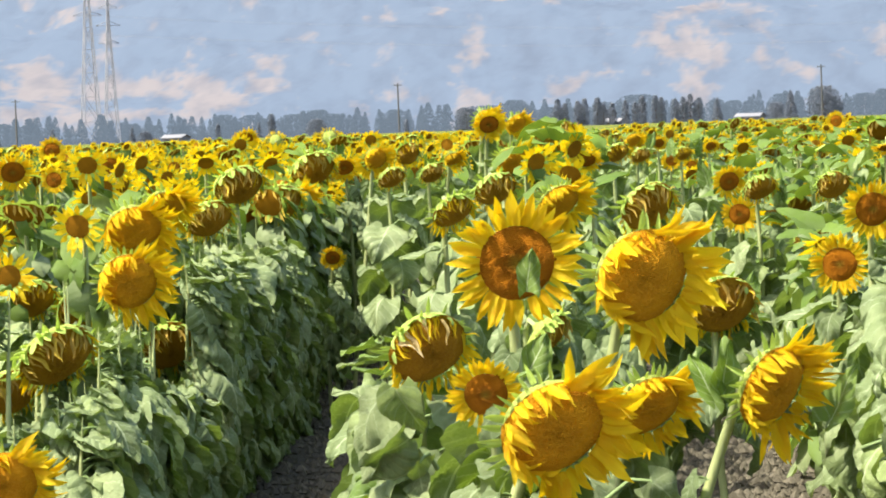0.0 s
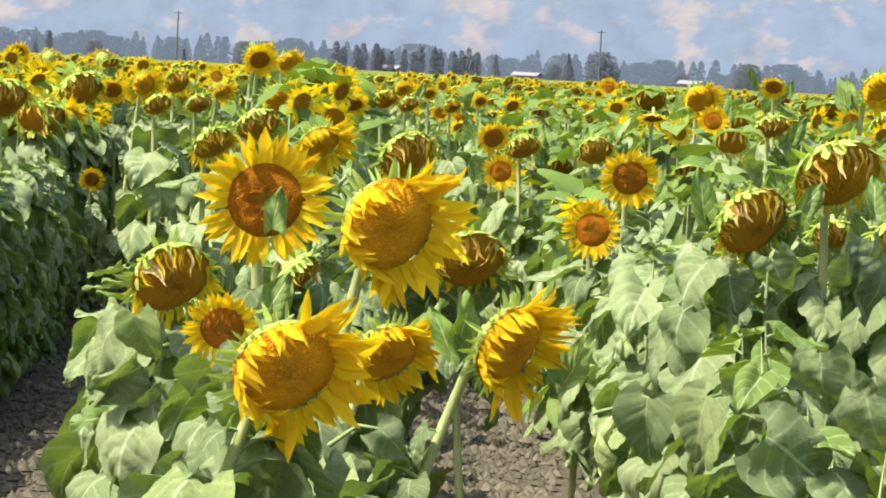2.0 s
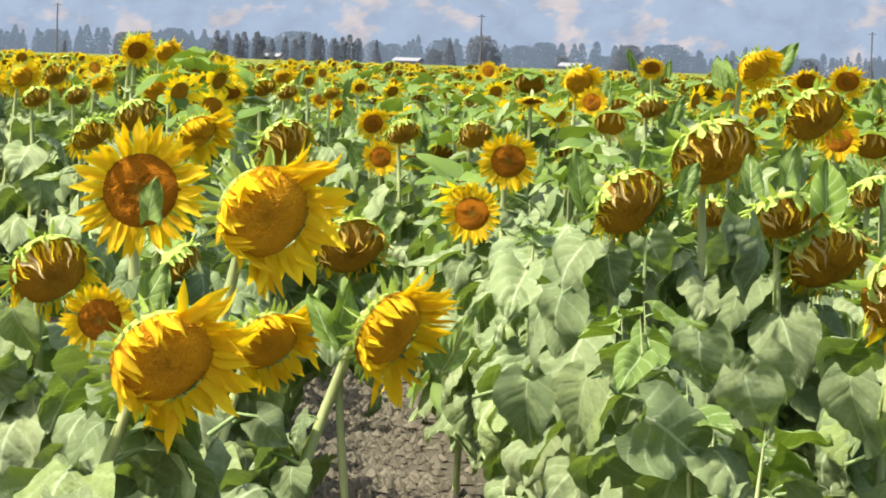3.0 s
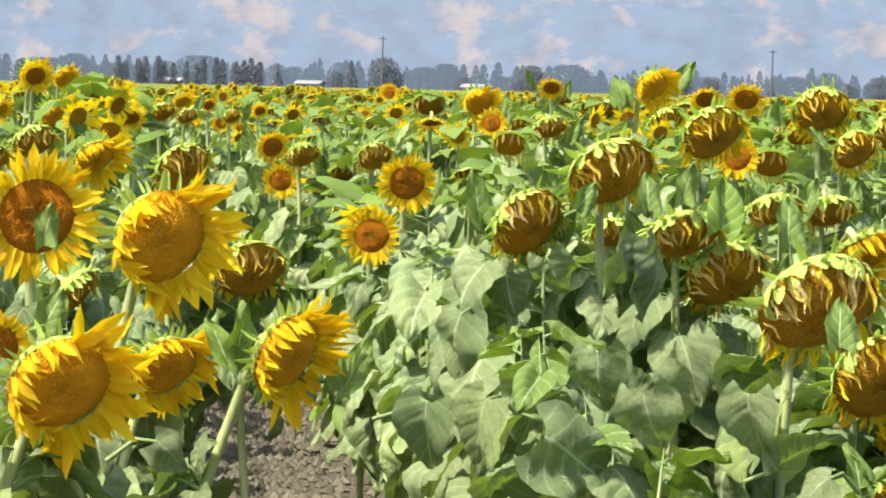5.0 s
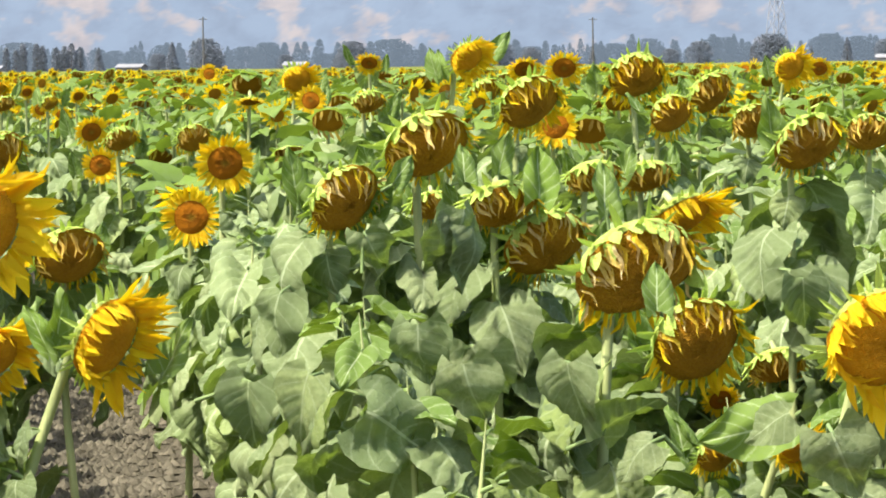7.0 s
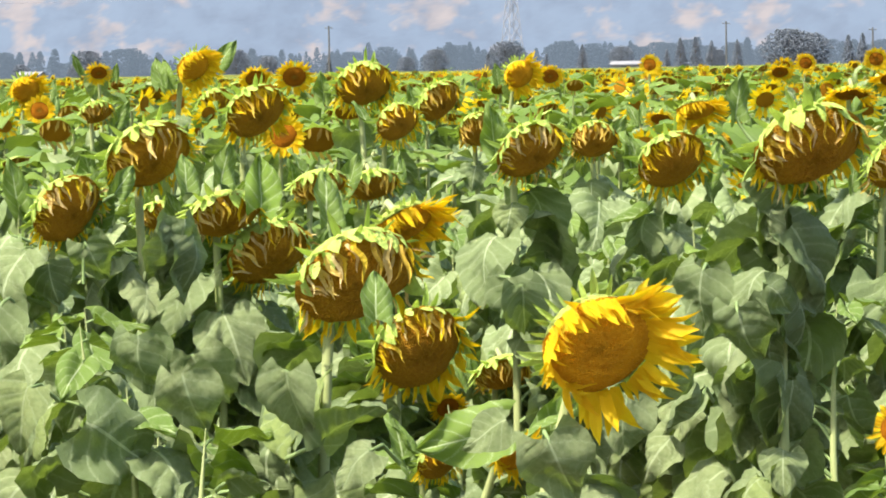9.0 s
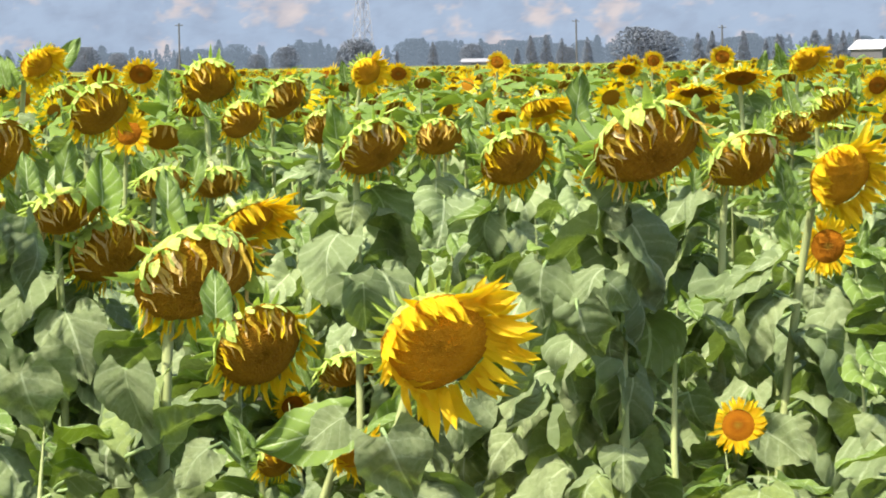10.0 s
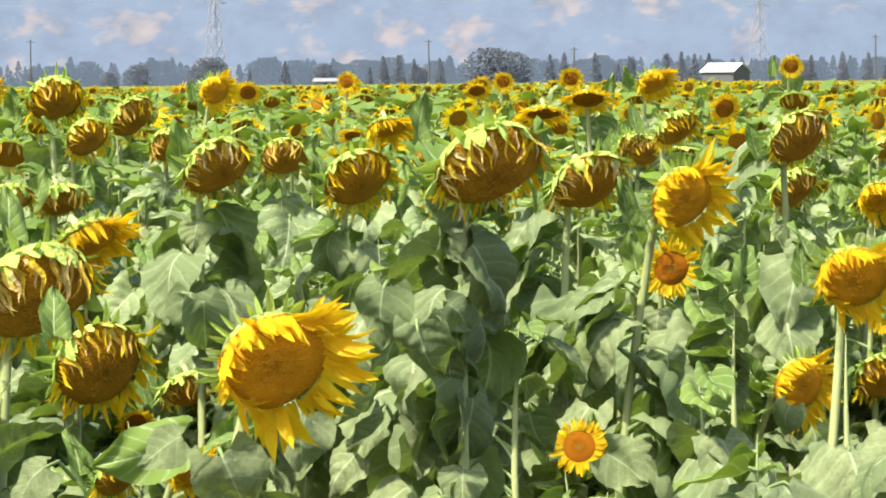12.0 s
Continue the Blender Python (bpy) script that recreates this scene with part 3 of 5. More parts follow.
    for k in range(3 if y < 30 and x > 0.3 else 0):
        side = (-1, 1, 1 - 2 * rng.randint(0, 1))[k]
        s = rng.uniform(0.11, 0.17)
        at = Vector((x + side * rng.uniform(0.30, 0.62) * size, y + rng.uniform(0.06, 0.16), z - rng.uniform(0.1, 0.5) * size))
        if not hides_a_bloom(at + Vector((0, 0, 0.6 * s)), 0.12 * s):
            way = Vector((side * rng.uniform(-0.1, 0.55) + 0.12, rng.uniform(-0.25, 0.1), 1.0))
            m = frame_of(way, Vector((rng.uniform(-0.7, 0.7), -1, 0.3)))
            m.translation = at - Vector(base)
            put("leaf", rng.choice(UPRIGHT), root, m @ Matrix.Diagonal((s * 0.8, s, s, 1)))
    taken.append((base[0], base[1]))
    plants.append((root, path))
    return root


sunflower(BLOWN, 1.84, 7.48, 1.11, 0.305, 14, 26)
sunflower(BLOWN, -0.10, 7.97, 1.04, 0.305, 18, 26)
sunflower(OPEN, -0.25, 8.62, 1.07, 0.166, 0, 15)
sunflower(BLOWN, 0.10, 8.71, 1.31, 0.305, 20, 18)
sunflower(DRY, 1.60, 8.89, 1.18, 0.285, 27, 40)
sunflower(OPEN, -0.18, 9.03, 1.34, 0.299, 8, 8)
sunflower(DRY, 2.77, 9.22, 1.45, 0.270, 27, 44)
sunflower(BLOWN, 0.41, 9.41, 1.01, 0.289, 46, 22)
sunflower(HALF, 1.88, 9.65, 0.96, 0.260, 25, 30)
sunflower(BLOWN, 4.04, 10.08, 1.11, 0.274, 3, 30)
sunflower(HALF, -0.45, 10.51, 1.07, 0.233, 22, 28)
sunflower(BLOWN, 3.72, 10.59, 1.32, 0.265, 30, 20)
sunflower(BLOWN, 0.13, 10.60, 0.89, 0.265, 26, 32)
sunflower(BLOWN, 2.05, 10.79, 1.22, 0.262, 43, 50)
sunflower(OPEN, 3.58, 11.14, 0.57, 0.167, -5, -14)
sunflower(DRY, 1.61, 11.22, 1.25, 0.224, 22, 59)
sunflower(DRY, 1.75, 11.33, 1.13, 0.245, 27, 38)
sunflower(DRY, 1.17, 11.33, 1.27, 0.223, 32, 32)
sunflower(DRY, 1.41, 11.33, 1.42, 0.255, 22, 44)
sunflower(BLOWN, 4.42, 11.55, 0.70, 0.251, 38, 12)
sunflower(HALF, 3.07, 11.78, 1.36, 0.235, 22, 38)
sunflower(DRY, 3.81, 11.78, 1.34, 0.250, 32, 48)
sunflower(DRY, 2.63, 11.79, 1.40, 0.219, 32, 38)
sunflower(BLOWN, -1.88, 12.45, 0.59, 0.302, -12, 30)
sunflower(DRY, 4.75, 12.44, 1.46, 0.213, 32, 38)
sunflower(HALF, 5.05, 12.44, 0.65, 0.213, 17, 38)
sunflower(DRY, 2.86, 13.37, 0.60, 0.210, 22, 58)
sunflower(DRY, -1.88, 13.75, 0.91, 0.282, 32, 44)
sunflower(DRY, 0.44, 13.68, 1.01, 0.250, 12, 40)
sunflower(DRY, 0.20, 13.68, 1.36, 0.205, 32, 40)
sunflower(DRY, 5.36, 14.15, 1.24, 0.202, 42, 44)
sunflower(DRY, 2.35, 14.17, 1.24, 0.202, 22, 62)
sunflower(DRY, -0.17, 14.17, 0.90, 0.202, 72, 40)
sunflower(OPEN, 4.88, 14.19, 0.94, 0.227, 15, 5)
sunflower(BLOWN, -1.88, 16.02, 1.08, 0.343, -2, 25)
sunflower(BLOWN, 5.79, 14.37, 1.19, 0.226, 8, 45)
sunflower(BLOWN, -0.11, 14.38, 1.37, 0.226, 28, 40)
sunflower(BLOWN, -1.88, 16.28, 1.29, 0.337, 3, 40)
sunflower(OPEN, 1.04, 14.57, 1.30, 0.225, 5, 15)
sunflower(DRY, 2.64, 14.71, 1.22, 0.200, 22, 59)
sunflower(OPEN, 2.93, 14.80, 0.36, 0.152, 20, 30)
sunflower(OPEN, 0.93, 14.87, 1.09, 0.223, 0, 5)
sunflower(HALF, 5.19, 15.05, 1.46, 0.198, 37, 43)
sunflower(DRY, 3.76, 15.84, 1.35, 0.195, 2, 40)
sunflower(HALF, 2.94, 15.84, 1.44, 0.195, 27, 27)
sunflower(DRY, 1.98, 15.99, 1.08, 0.194, 12, 58)
sunflower(HALF, -0.55, 15.99, 1.32, 0.194, 37, 43)
sunflower(BLOWN, 4.27, 16.14, 1.46, 0.231, 18, 60)
sunflower(DRY, -2.40, 16.14, 0.64, 0.254, 22, 44)
sunflower(HALF, 2.43, 16.34, 1.49, 0.292, 27, 36)
sunflower(BLOWN, 2.21, 16.64, 1.68, 0.214, 33, 30)
sunflower(DRY, -1.88, 17.43, 0.74, 0.258, 22, 36)
sunflower(DRY, -1.86, 23.70, 1.24, 0.324, 22, 48)
sunflower(DRY, 3.46, 16.74, 1.39, 0.191, 12, 42)
sunflower(DRY, -0.39, 16.74, 1.39, 0.191, 22, 48)
sunflower(OPEN, 6.92, 17.23, 0.55, 0.177, -20, 10)
sunflower(DRY, -1.88, 21.37, 1.39, 0.288, 22, 48)
sunflower(BLOWN, -1.88, 17.55, 1.36, 0.276, 13, 50)
sunflower(HALF, 3.11, 17.64, 1.59, 0.282, 12, 40)
sunflower(OPEN, 2.82, 18.20, 1.36, 0.208, 0, 5)
sunflower(DRY, 6.21, 18.57, 1.31, 0.186, 22, 40)
sunflower(DRY, 6.15, 18.58, 1.33, 0.186, 12, 48)
sunflower(DRY, -2.42, 18.68, 0.87, 0.240, 22, 40)
sunflower(DRY, -2.65, 18.68, 0.92, 0.240, 12, 44)
sunflower(DRY, 3.27, 19.48, 0.93, 0.184, 42, 40)
sunflower(DRY, -1.88, 19.60, 1.25, 0.238, 22, 44)
sunflower(OPEN, 6.12, 20.06, 1.48, 0.301, 0, 70)
sunflower(OPEN, -0.01, 20.20, 1.47, 0.202, 0, 50)
sunflower(DRY, -1.88, 27.35, 1.41, 0.325, 22, 48)
sunflower(DRY, 8.22, 20.47, 1.27, 0.181, 22, 48)
sunflower(HALF, 1.13, 20.48, 1.01, 0.181, 27, 28)
sunflower(DRY, 1.27, 20.48, 1.29, 0.181, 12, 40)
sunflower(DRY, 2.18, 20.48, 1.46, 0.181, 22, 52)
sunflower(OPEN, 6.59, 20.78, 1.55, 0.297, 0, 62)
sunflower(DRY, 4.09, 21.02, 1.48, 0.264, 37, 36)
sunflower(HALF, 5.75, 21.03, 1.26, 0.180, -3, 43)
sunflower(DRY, 0.92, 21.04, 1.28, 0.180, 22, 44)
sunflower(OPEN, 0.81, 21.17, 1.14, 0.200, 0, 10)
sunflower(BLOWN, -0.40, 21.29, 1.47, 0.259, 18, 40)
sunflower(OPEN, -2.93, 22.20, 0.98, 0.254, 0, 50)
sunflower(BLOWN, -1.88, 25.60, 1.25, 0.293, 18, 50)
sunflower(DRY, -1.88, 28.02, 1.42, 0.301, 22, 48)
sunflower(OPEN, 5.63, 22.26, 1.34, 0.197, -10, 55)
sunflower(OPEN, 0.80, 22.26, 1.30, 0.197, 15, 20)
sunflower(OPEN, 6.85, 22.86, 1.42, 0.196, 0, 70)
sunflower(OPEN, 1.74, 22.87, 1.45, 0.196, 0, 70)
sunflower(OPEN, -0.55, 22.87, 1.67, 0.196, 10, 30)
sunflower(OPEN, -1.97, 23.34, 1.15, 0.250, 15, 20)
sunflower(OPEN, 7.48, 23.50, 0.70, 0.195, 10, 20)
sunflower(DRY, 2.04, 23.68, 0.96, 0.176, 2, 40)
sunflower(BLOWN, 8.05, 24.10, 1.64, 0.282, 18, 40)
sunflower(OPEN, 2.24, 24.56, 1.44, 0.193, 0, 5)
sunflower(OPEN, -1.32, 24.64, 1.47, 0.246, 10, 30)
sunflower(OPEN, 8.87, 25.07, 1.46, 0.222, 20, 20)
sunflower(HALF, 3.40, 25.09, 1.47, 0.251, 32, 43)
sunflower(BLOWN, 5.49, 25.56, 1.61, 0.278, 13, 20)
sunflower(DRY, -3.81, 25.67, 0.87, 0.220, 22, 40)
sunflower(BLOWN, 2.26, 25.83, 1.57, 0.277, 8, 30)
sunflower(OPEN, 2.82, 26.60, 1.67, 0.190, 0, 40)
sunflower(OPEN, -3.94, 26.60, 1.15, 0.190, 0, 20)
sunflower(OPEN, 9.82, 26.61, 0.56, 0.175, 0, 20)
sunflower(OPEN, 4.16, 26.67, 1.62, 0.274, 0, 30)
sunflower(OPEN, -3.89, 26.80, 1.47, 0.287, 0, 30)
sunflower(OPEN, -1.42, 27.22, 1.47, 0.233, 0, 20)
sunflower(OPEN, -3.71, 27.53, 1.40, 0.189, 0, 5)
sunflower(OPEN, -1.70, 27.90, 1.41, 0.239, 0, 40)
sunflower(OPEN, 10.61, 28.53, 1.75, 0.188, 0, 20)
sunflower(OPEN, 8.85, 28.53, 1.67, 0.188, 0, 20)
sunflower(OPEN, -0.98, 28.55, 1.43, 0.188, 0, 60)
sunflower(OPEN, -3.48, 28.99, 1.47, 0.228, 0, 15)
sunflower(OPEN, -1.53, 23.60, 0.91, 0.152, 0, 20)
sunflower(OPEN, 4.37, 30.06, 1.61, 0.266, 10, 40)
sunflower(OPEN, 9.56, 30.86, 1.67, 0.185, 10, 20)
sunflower(OPEN, 8.00, 32.19, 1.66, 0.184, 0, 10)
sunflower(BACK, -4.57, 32.20, 1.22, 0.184, 0, 0)
sunflower(OPEN, 9.84, 34.74, 1.57, 0.258, 0, 50)
sunflower(OPEN, 0.78, 35.31, 1.30, 0.182, 0, 15)
sunflower(OPEN, 0.96, 35.31, 1.24, 0.182, 0, 15)
sunflower(OPEN, -4.87, 35.31, 0.85, 0.182, 0, 20)
sunflower(OPEN, 7.96, 35.91, 1.57, 0.257, 0, 30)
sunflower(OPEN, -4.84, 35.91, 1.59, 0.257, 0, 10)
sunflower(OPEN, -3.48, 38.31, 1.47, 0.230, 0, 20)
sunflower(OPEN, -4.27, 38.51, 1.47, 0.253, 5, 10)
sunflower(OPEN, 10.93, 38.53, 1.61, 0.253, 20, 30)
sunflower(OPEN, -3.29, 38.54, 1.63, 0.253, 10, 30)
sunflower(OPEN, 10.34, 41.66, 1.63, 0.250, 10, 20)
sunflower(BACK, -4.19, 43.14, 1.47, 0.222, 10, 0)
sunflower(OPEN, 12.58, 43.46, 1.65, 0.248, 0, 20)
sunflower(BACK, -2.78, 43.47, 1.61, 0.248, 0, 0)
sunflower(OPEN, 3.05, 47.67, 1.58, 0.245, 0, 5)
sunflower(BACK, -3.70, 47.67, 1.59, 0.245, 0, 0)
sunflower(OPEN, 10.67, 52.92, 1.52, 0.242, 0, 5)
sunflower(BLOWN, -0.57, 23.00, 1.69, 0.204, 15, 25)
sunflower(BLOWN, -0.41, 24.00, 1.67, 0.189, 25, 35)
sunflower(DRY, -0.29, 25.00, 1.62, 0.171, 25, 45)
sunflower(HALF, -0.13, 26.00, 1.61, 0.171, 20, 35)
sunflower(DRY, 0.06, 27.00, 1.54, 0.162, 25, 45)
sunflower(HALF, 0.19, 23.00, 1.48, 0.151, 25, 40)
sunflower(BLOWN, 0.33, 27.00, 1.53, 0.162, 20, 40)
sunflower(DRY, 0.35, 25.00, 1.44, 0.129, 20, 45)
sunflower(OPEN, 0.59, 31.00, 1.48, 0.133, 10, 30)
sunflower(BLOWN, -0.80, 24.00, 1.47, 0.158, 20, 45)
sunflower(BLOWN, -1.27, 24.00, 1.49, 0.199, 15, 25)
sunflower(HALF, -1.16, 26.00, 1.50, 0.186, 20, 35)
sunflower(DRY, -0.93, 24.00, 1.39, 0.158, 25, 45)
sunflower(DRY, -1.13, 23.00, 1.38, 0.164, 25, 45)
sunflower(OPEN, 0.96, 30.00, 1.45, 0.137, 15, 35)
sunflower(HALF, 0.70, 28.00, 1.42, 0.136, 20, 40)
sunflower(BLOWN, 1.78, 8.00, 0.85, 0.130, 20, 40)
sunflower(HALF, 1.73, 8.60, 0.78, 0.110, 25, 35)

# ---- single large leaves that catch the eye near the road ----
SUN, SHADE, BACKLIT, GREEN = Vector((-0.40, -0.72, 0.58)), Vector((0.80, -0.62, 0.05)), Vector((-0.45, 0.75, 0.45)), Vector((0.30, -0.92, 0.15))
showy = []


def showy_leaf(x, y, z, length, tip, facing):
    """A leaf whose blade is centred at x, y, z; tip: degrees by which it points away from straight down, towards +x."""
    showy.append((x, y, z, length, tip, facing))


showy_leaf(1.18, 9.60, 0.93, 0.173, 0, SUN)
showy_leaf(1.30, 9.30, 0.90, 0.173, 15, SUN)
showy_leaf(1.07, 8.70, 0.84, 0.240, 70, SUN)
showy_leaf(0.85, 10.20, 0.99, 0.184, -30, SUN)
showy_leaf(1.17, 10.50, 1.13, 0.164, 20, SUN)
showy_leaf(1.45, 10.40, 1.13, 0.187, 20, SHADE)
showy_leaf(0.83, 9.30, 0.85, 0.179, -40, SUN)
showy_leaf(0.72, 9.40, 0.81, 0.192, -20, SUN)
showy_leaf(0.94, 9.00, 0.81, 0.173, 150, BACKLIT)
showy_leaf(1.25, 8.60, 0.80, 0.134, 140, BACKLIT)
showy_leaf(0.78, 9.60, 0.90, 0.127, 120, BACKLIT)
showy_leaf(0.14, 8.30, 0.87, 0.104, 60, SUN)
showy_leaf(-0.59, 9.60, 0.96, 0.161, -55, SUN)
showy_leaf(-0.48, 9.50, 0.96, 0.143, 5, SUN)
showy_leaf(-0.42, 8.40, 0.89, 0.141, -30, SHADE)
showy_leaf(-0.15, 8.85, 1.33, 0.098, 175, GREEN)
showy_leaf(-0.26, 8.40, 1.03, 0.091, -80, SUN)
showy_leaf(-0.14, 9.30, 1.11, 0.134, 150, GREEN)
showy_leaf(1.34, 8.30, 0.93, 0.170, -10, SUN)
showy_leaf(1.18, 8.60, 0.91, 0.165, 10, SUN)
showy_leaf(1.10, 9.00, 0.96, 0.151, -10, SUN)
showy_leaf(1.65, 7.90, 0.89, 0.199, -75, GREEN)
showy_leaf(1.63, 7.60, 0.95, 0.109, -85, SUN)
showy_leaf(1.73, 7.30, 0.87, 0.166, 20, SUN)
showy_leaf(2.54, 9.00, 0.98, 0.194, 5, SUN)
showy_leaf(2.45, 9.10, 1.09, 0.164, -20, SUN)
showy_leaf(2.65, 9.00, 1.10, 0.108, 60, SUN)
showy_leaf(2.82, 9.35, 1.25, 0.213, 50, SHADE)
showy_leaf(2.87, 9.30, 1.14, 0.234, 60, SHADE)
showy_leaf(2.83, 9.30, 0.99, 0.223, 40, SHADE)
showy_leaf(2.78, 9.30, 0.77, 0.223, 20, SHADE)
showy_leaf(2.46, 9.05, 0.81, 0.130, 0, SHADE)
showy_leaf(2.07, 9.50, 1.06, 0.160, -15, SUN)
showy_leaf(2.12, 8.50, 0.85, 0.153, -20, SUN)
showy_leaf(1.42, 10.40, 1.11, 0.175, 15, SHADE)
showy_leaf(1.43, 8.00, 0.85, 0.115, -70, SUN)
showy_leaf(1.26, 8.30, 0.82, 0.119, 130, BACKLIT)
showy_leaf(1.47, 8.40, 0.93, 0.171, 160, BACKLIT)
showy_leaf(3.53, 10.90, 0.72, 0.183, -5, SUN)
showy_leaf(3.69, 10.60, 0.81, 0.134, 10, SUN)
showy_leaf(3.22, 10.40, 0.65, 0.175, 5, SUN)
showy_leaf(3.44, 10.20, 0.60, 0.159, 60, BACKLIT)
showy_leaf(2.09, 9.30, 1.05, 0.156, 10, SUN)
showy_leaf(4.09, 10.80, 0.65, 0.123, -30, SUN)
showy_leaf(4.07, 11.00, 1.10, 0.159, 150, GREEN)
showy_leaf(1.31, 11.00, 1.36, 0.109, 140, GREEN)
showy_leaf(1.48, 11.00, 1.38, 0.116, 180, GREEN)
showy_leaf(1.60, 11.10, 1.40, 0.124, 170, GREEN)
showy_leaf(1.66, 10.70, 1.36, 0.168, 165, GREEN)
showy_leaf(1.82, 10.60, 1.32, 0.154, 175, GREEN)
showy_leaf(1.60, 8.60, 1.16, 0.119, 178, GREEN)
showy_leaf(2.70, 9.60, 1.57, 0.125, 176, GREEN)


for bloom in blooms:
    grow_sunflower(*bloom)


# ---- leafy plants that fill the rows between the blooms near the road ----
def leafy_plant(x, y, h, rng, size=0.215, leaves=18, low=0.15, hang=0.0, side=None):
    for _ in range(7):
        if any(hides_a_bloom(Vector((x, y, h * s)), 0.0) for s in (0.4, 0.6, 0.8, 0.98)):
            h *= 0.87
    root = thing("leafy_plant", Matrix.Translation((x, y, 0)), "leafy sunflower plant with broad grey-green leaves, no bloom", "plant", "leafy plants in the rows")
    e = Vector((x + rng.uniform(-0.05, 0.05), y, h))
    path = stalk_of(root, (x, y, 0), e, Vector((0, -0.3, -0.9)), 0.0145, False)
    if dress_with_leaves(root, path, h, rng, leaves, size * rng.uniform(0.87, 1.14), low, y < 12.5, hang, side) < 0.3 * leaves:
        for ob in (*root.children, root):
            bpy.data.objects.remove(ob)
        return
    plants.append((root, path))
    for k in range(2):
        s = rng.uniform(0.09, 0.14)
        if hides_a_bloom(e + Vector((0, 0, 0.6 * s)), 0.5 * s):
            continue
        put("leaf", rng.choice(UPRIGHT), root, Matrix.Translation(e - Vector((x, y, 0.01))) @ Euler((rng.uniform(-0.5, 0.3), 0, 2.1 * k + x)).to_matrix().to_4x4() @ Matrix.Diagonal((s, s, s, 1)))


ROWS_X = [0.5 + 2.0 * k + s for k in range(-6, 8) for s in (0.62, 1.38)]


def in_view(x, y, margin=1.5):
    a = math.degrees(math.atan2(x, y))
    return -8.5 - margin < a < 21.5 + margin


fill_rng = random.Random(5)


def left_edge(y):
    """Where the foliage of the left bed begins; it slants away from the middle row."""
    return -1.56 - 0.008 * (y - 13)


for back, step in ((0.14, 0.15), (0.40, 0.22), (0.8, 0.4)):
    y = 12.6
    while y < 23:
        x = left_edge(y) - back + fill_rng.uniform(-0.05, 0.05)
        if in_view(x, y):
            leafy_plant(x, y, fill_rng.uniform(1.05, 1.22), fill_rng, 0.185, 46, 0.03, 0.15, -math.pi / 2 if back < 0.5 else None)
        y += step * fill_rng.uniform(0.85, 1.25)
for x, y, h in ((-0.60, 11.4, 0.70), (-0.66, 12.3, 0.78), (-0.74, 13.2, 0.84), (-0.76, 14.2, 0.9)):
    leafy_plant(x, y, h, fill_rng, 0.21, 16, 0.08, 0.2)
for rx in ROWS_X:
    y = 8.3 + fill_rng.uniform(0, 0.3)
    while y < 17.5 and rx > -0.5:
        if abs(rx + 0.12) < 0.1 and y < 10.5:
            y += 2.0
            continue
        x = rx + fill_rng.uniform(-0.06, 0.06)
        if in_view(x, y) and all((x - a) ** 2 + (y - b) ** 2 > 0.055 for a, b in taken):
            leafy_plant(x, y, fill_rng.uniform(0.82, 1.0) if y < 9.6 else fill_rng.uniform(0.98, 1.2), fill_rng)
        y += 0.38 + fill_rng.uniform(0, 0.14)


def hang_showy_leaves():
    rng = random.Random(14)
    for x, y, z, length, tip, facing in showy:
        a = radians(tip)
        upright = abs(tip) > 100
        way = Vector((math.sin(a), -0.18 if not upright else 0.05, -math.cos(a))).normalized()
        foot = Vector((x, y, z)) - way * 0.5 * length
        root, path = min(plants, key=lambda p: min((q - foot).length for q in p[1]))
        inv = root.matrix_world.inverted()
        m = frame_of(way, facing + Vector((rng.gauss(0, 0.12), rng.gauss(0, 0.08), rng.gauss(0, 0.1))))
        m.translation = foot
        local = inv @ m @ Matrix.Diagonal((length, length, length, 1))
        leaf = put("leaf", rng.choice(SLENDER if facing is GREEN else BROAD), root, local)
        stem = min((p.lerp(q, k / 4) for p, q in zip(path, path[1:]) for k in range(4)), key=lambda q: (q - foot).length + 0.5 * abs(q.z + 0.06 - foot.z))
        if (stem - foot).length > 0.11:
            stem = foot + ((stem - foot).normalized() + Vector((0, 0.7, -0.3))).normalized() * 0.11
        mid = stem.lerp(foot, 0.6) + Vector((0, 0.015, 0.02 * (not upright)))
        if facing is SHADE:
            # extra leaf added on the sun side, only to put this one in shade
            sun_blocker = Matrix.Translation(inv.to_3x3() @ (to_sun * 0.06)) @ local @ Matrix.Rotation(rng.uniform(-0.25, 0.25), 4, "Z")
            put("leaf", rng.choice(BROAD), root, sun_blocker)
        if hides_a_bloom(mid, 0.01):
            continue
        v, f = tube([local.inverted() @ inv @ q for q in (stem, mid, foot, foot + way * 0.08 * length)], [k / length for k in (0.0055, 0.0045, 0.004, 0.002)], 6)
        put("petiole", mesh_of("petiole", v, f, [PETIOLE]), leaf, Matrix())


hang_showy_leaves()


# ---- the rest of the field: far too many plants to count ----
def arrays(me):
    n = len(me.vertices)
    co = np.empty(n * 3)
    me.vertices.foreach_get("co", co)
    return co.reshape(n, 3), [tuple(p.vertices) for p in me.polygons]


def simple_leaf(seed, droop):
    me = leaf_mesh("plain_leaf", seed, droop, 0.3, 0.0, LEAF_FAR, 3, 4)
    return arrays(me)


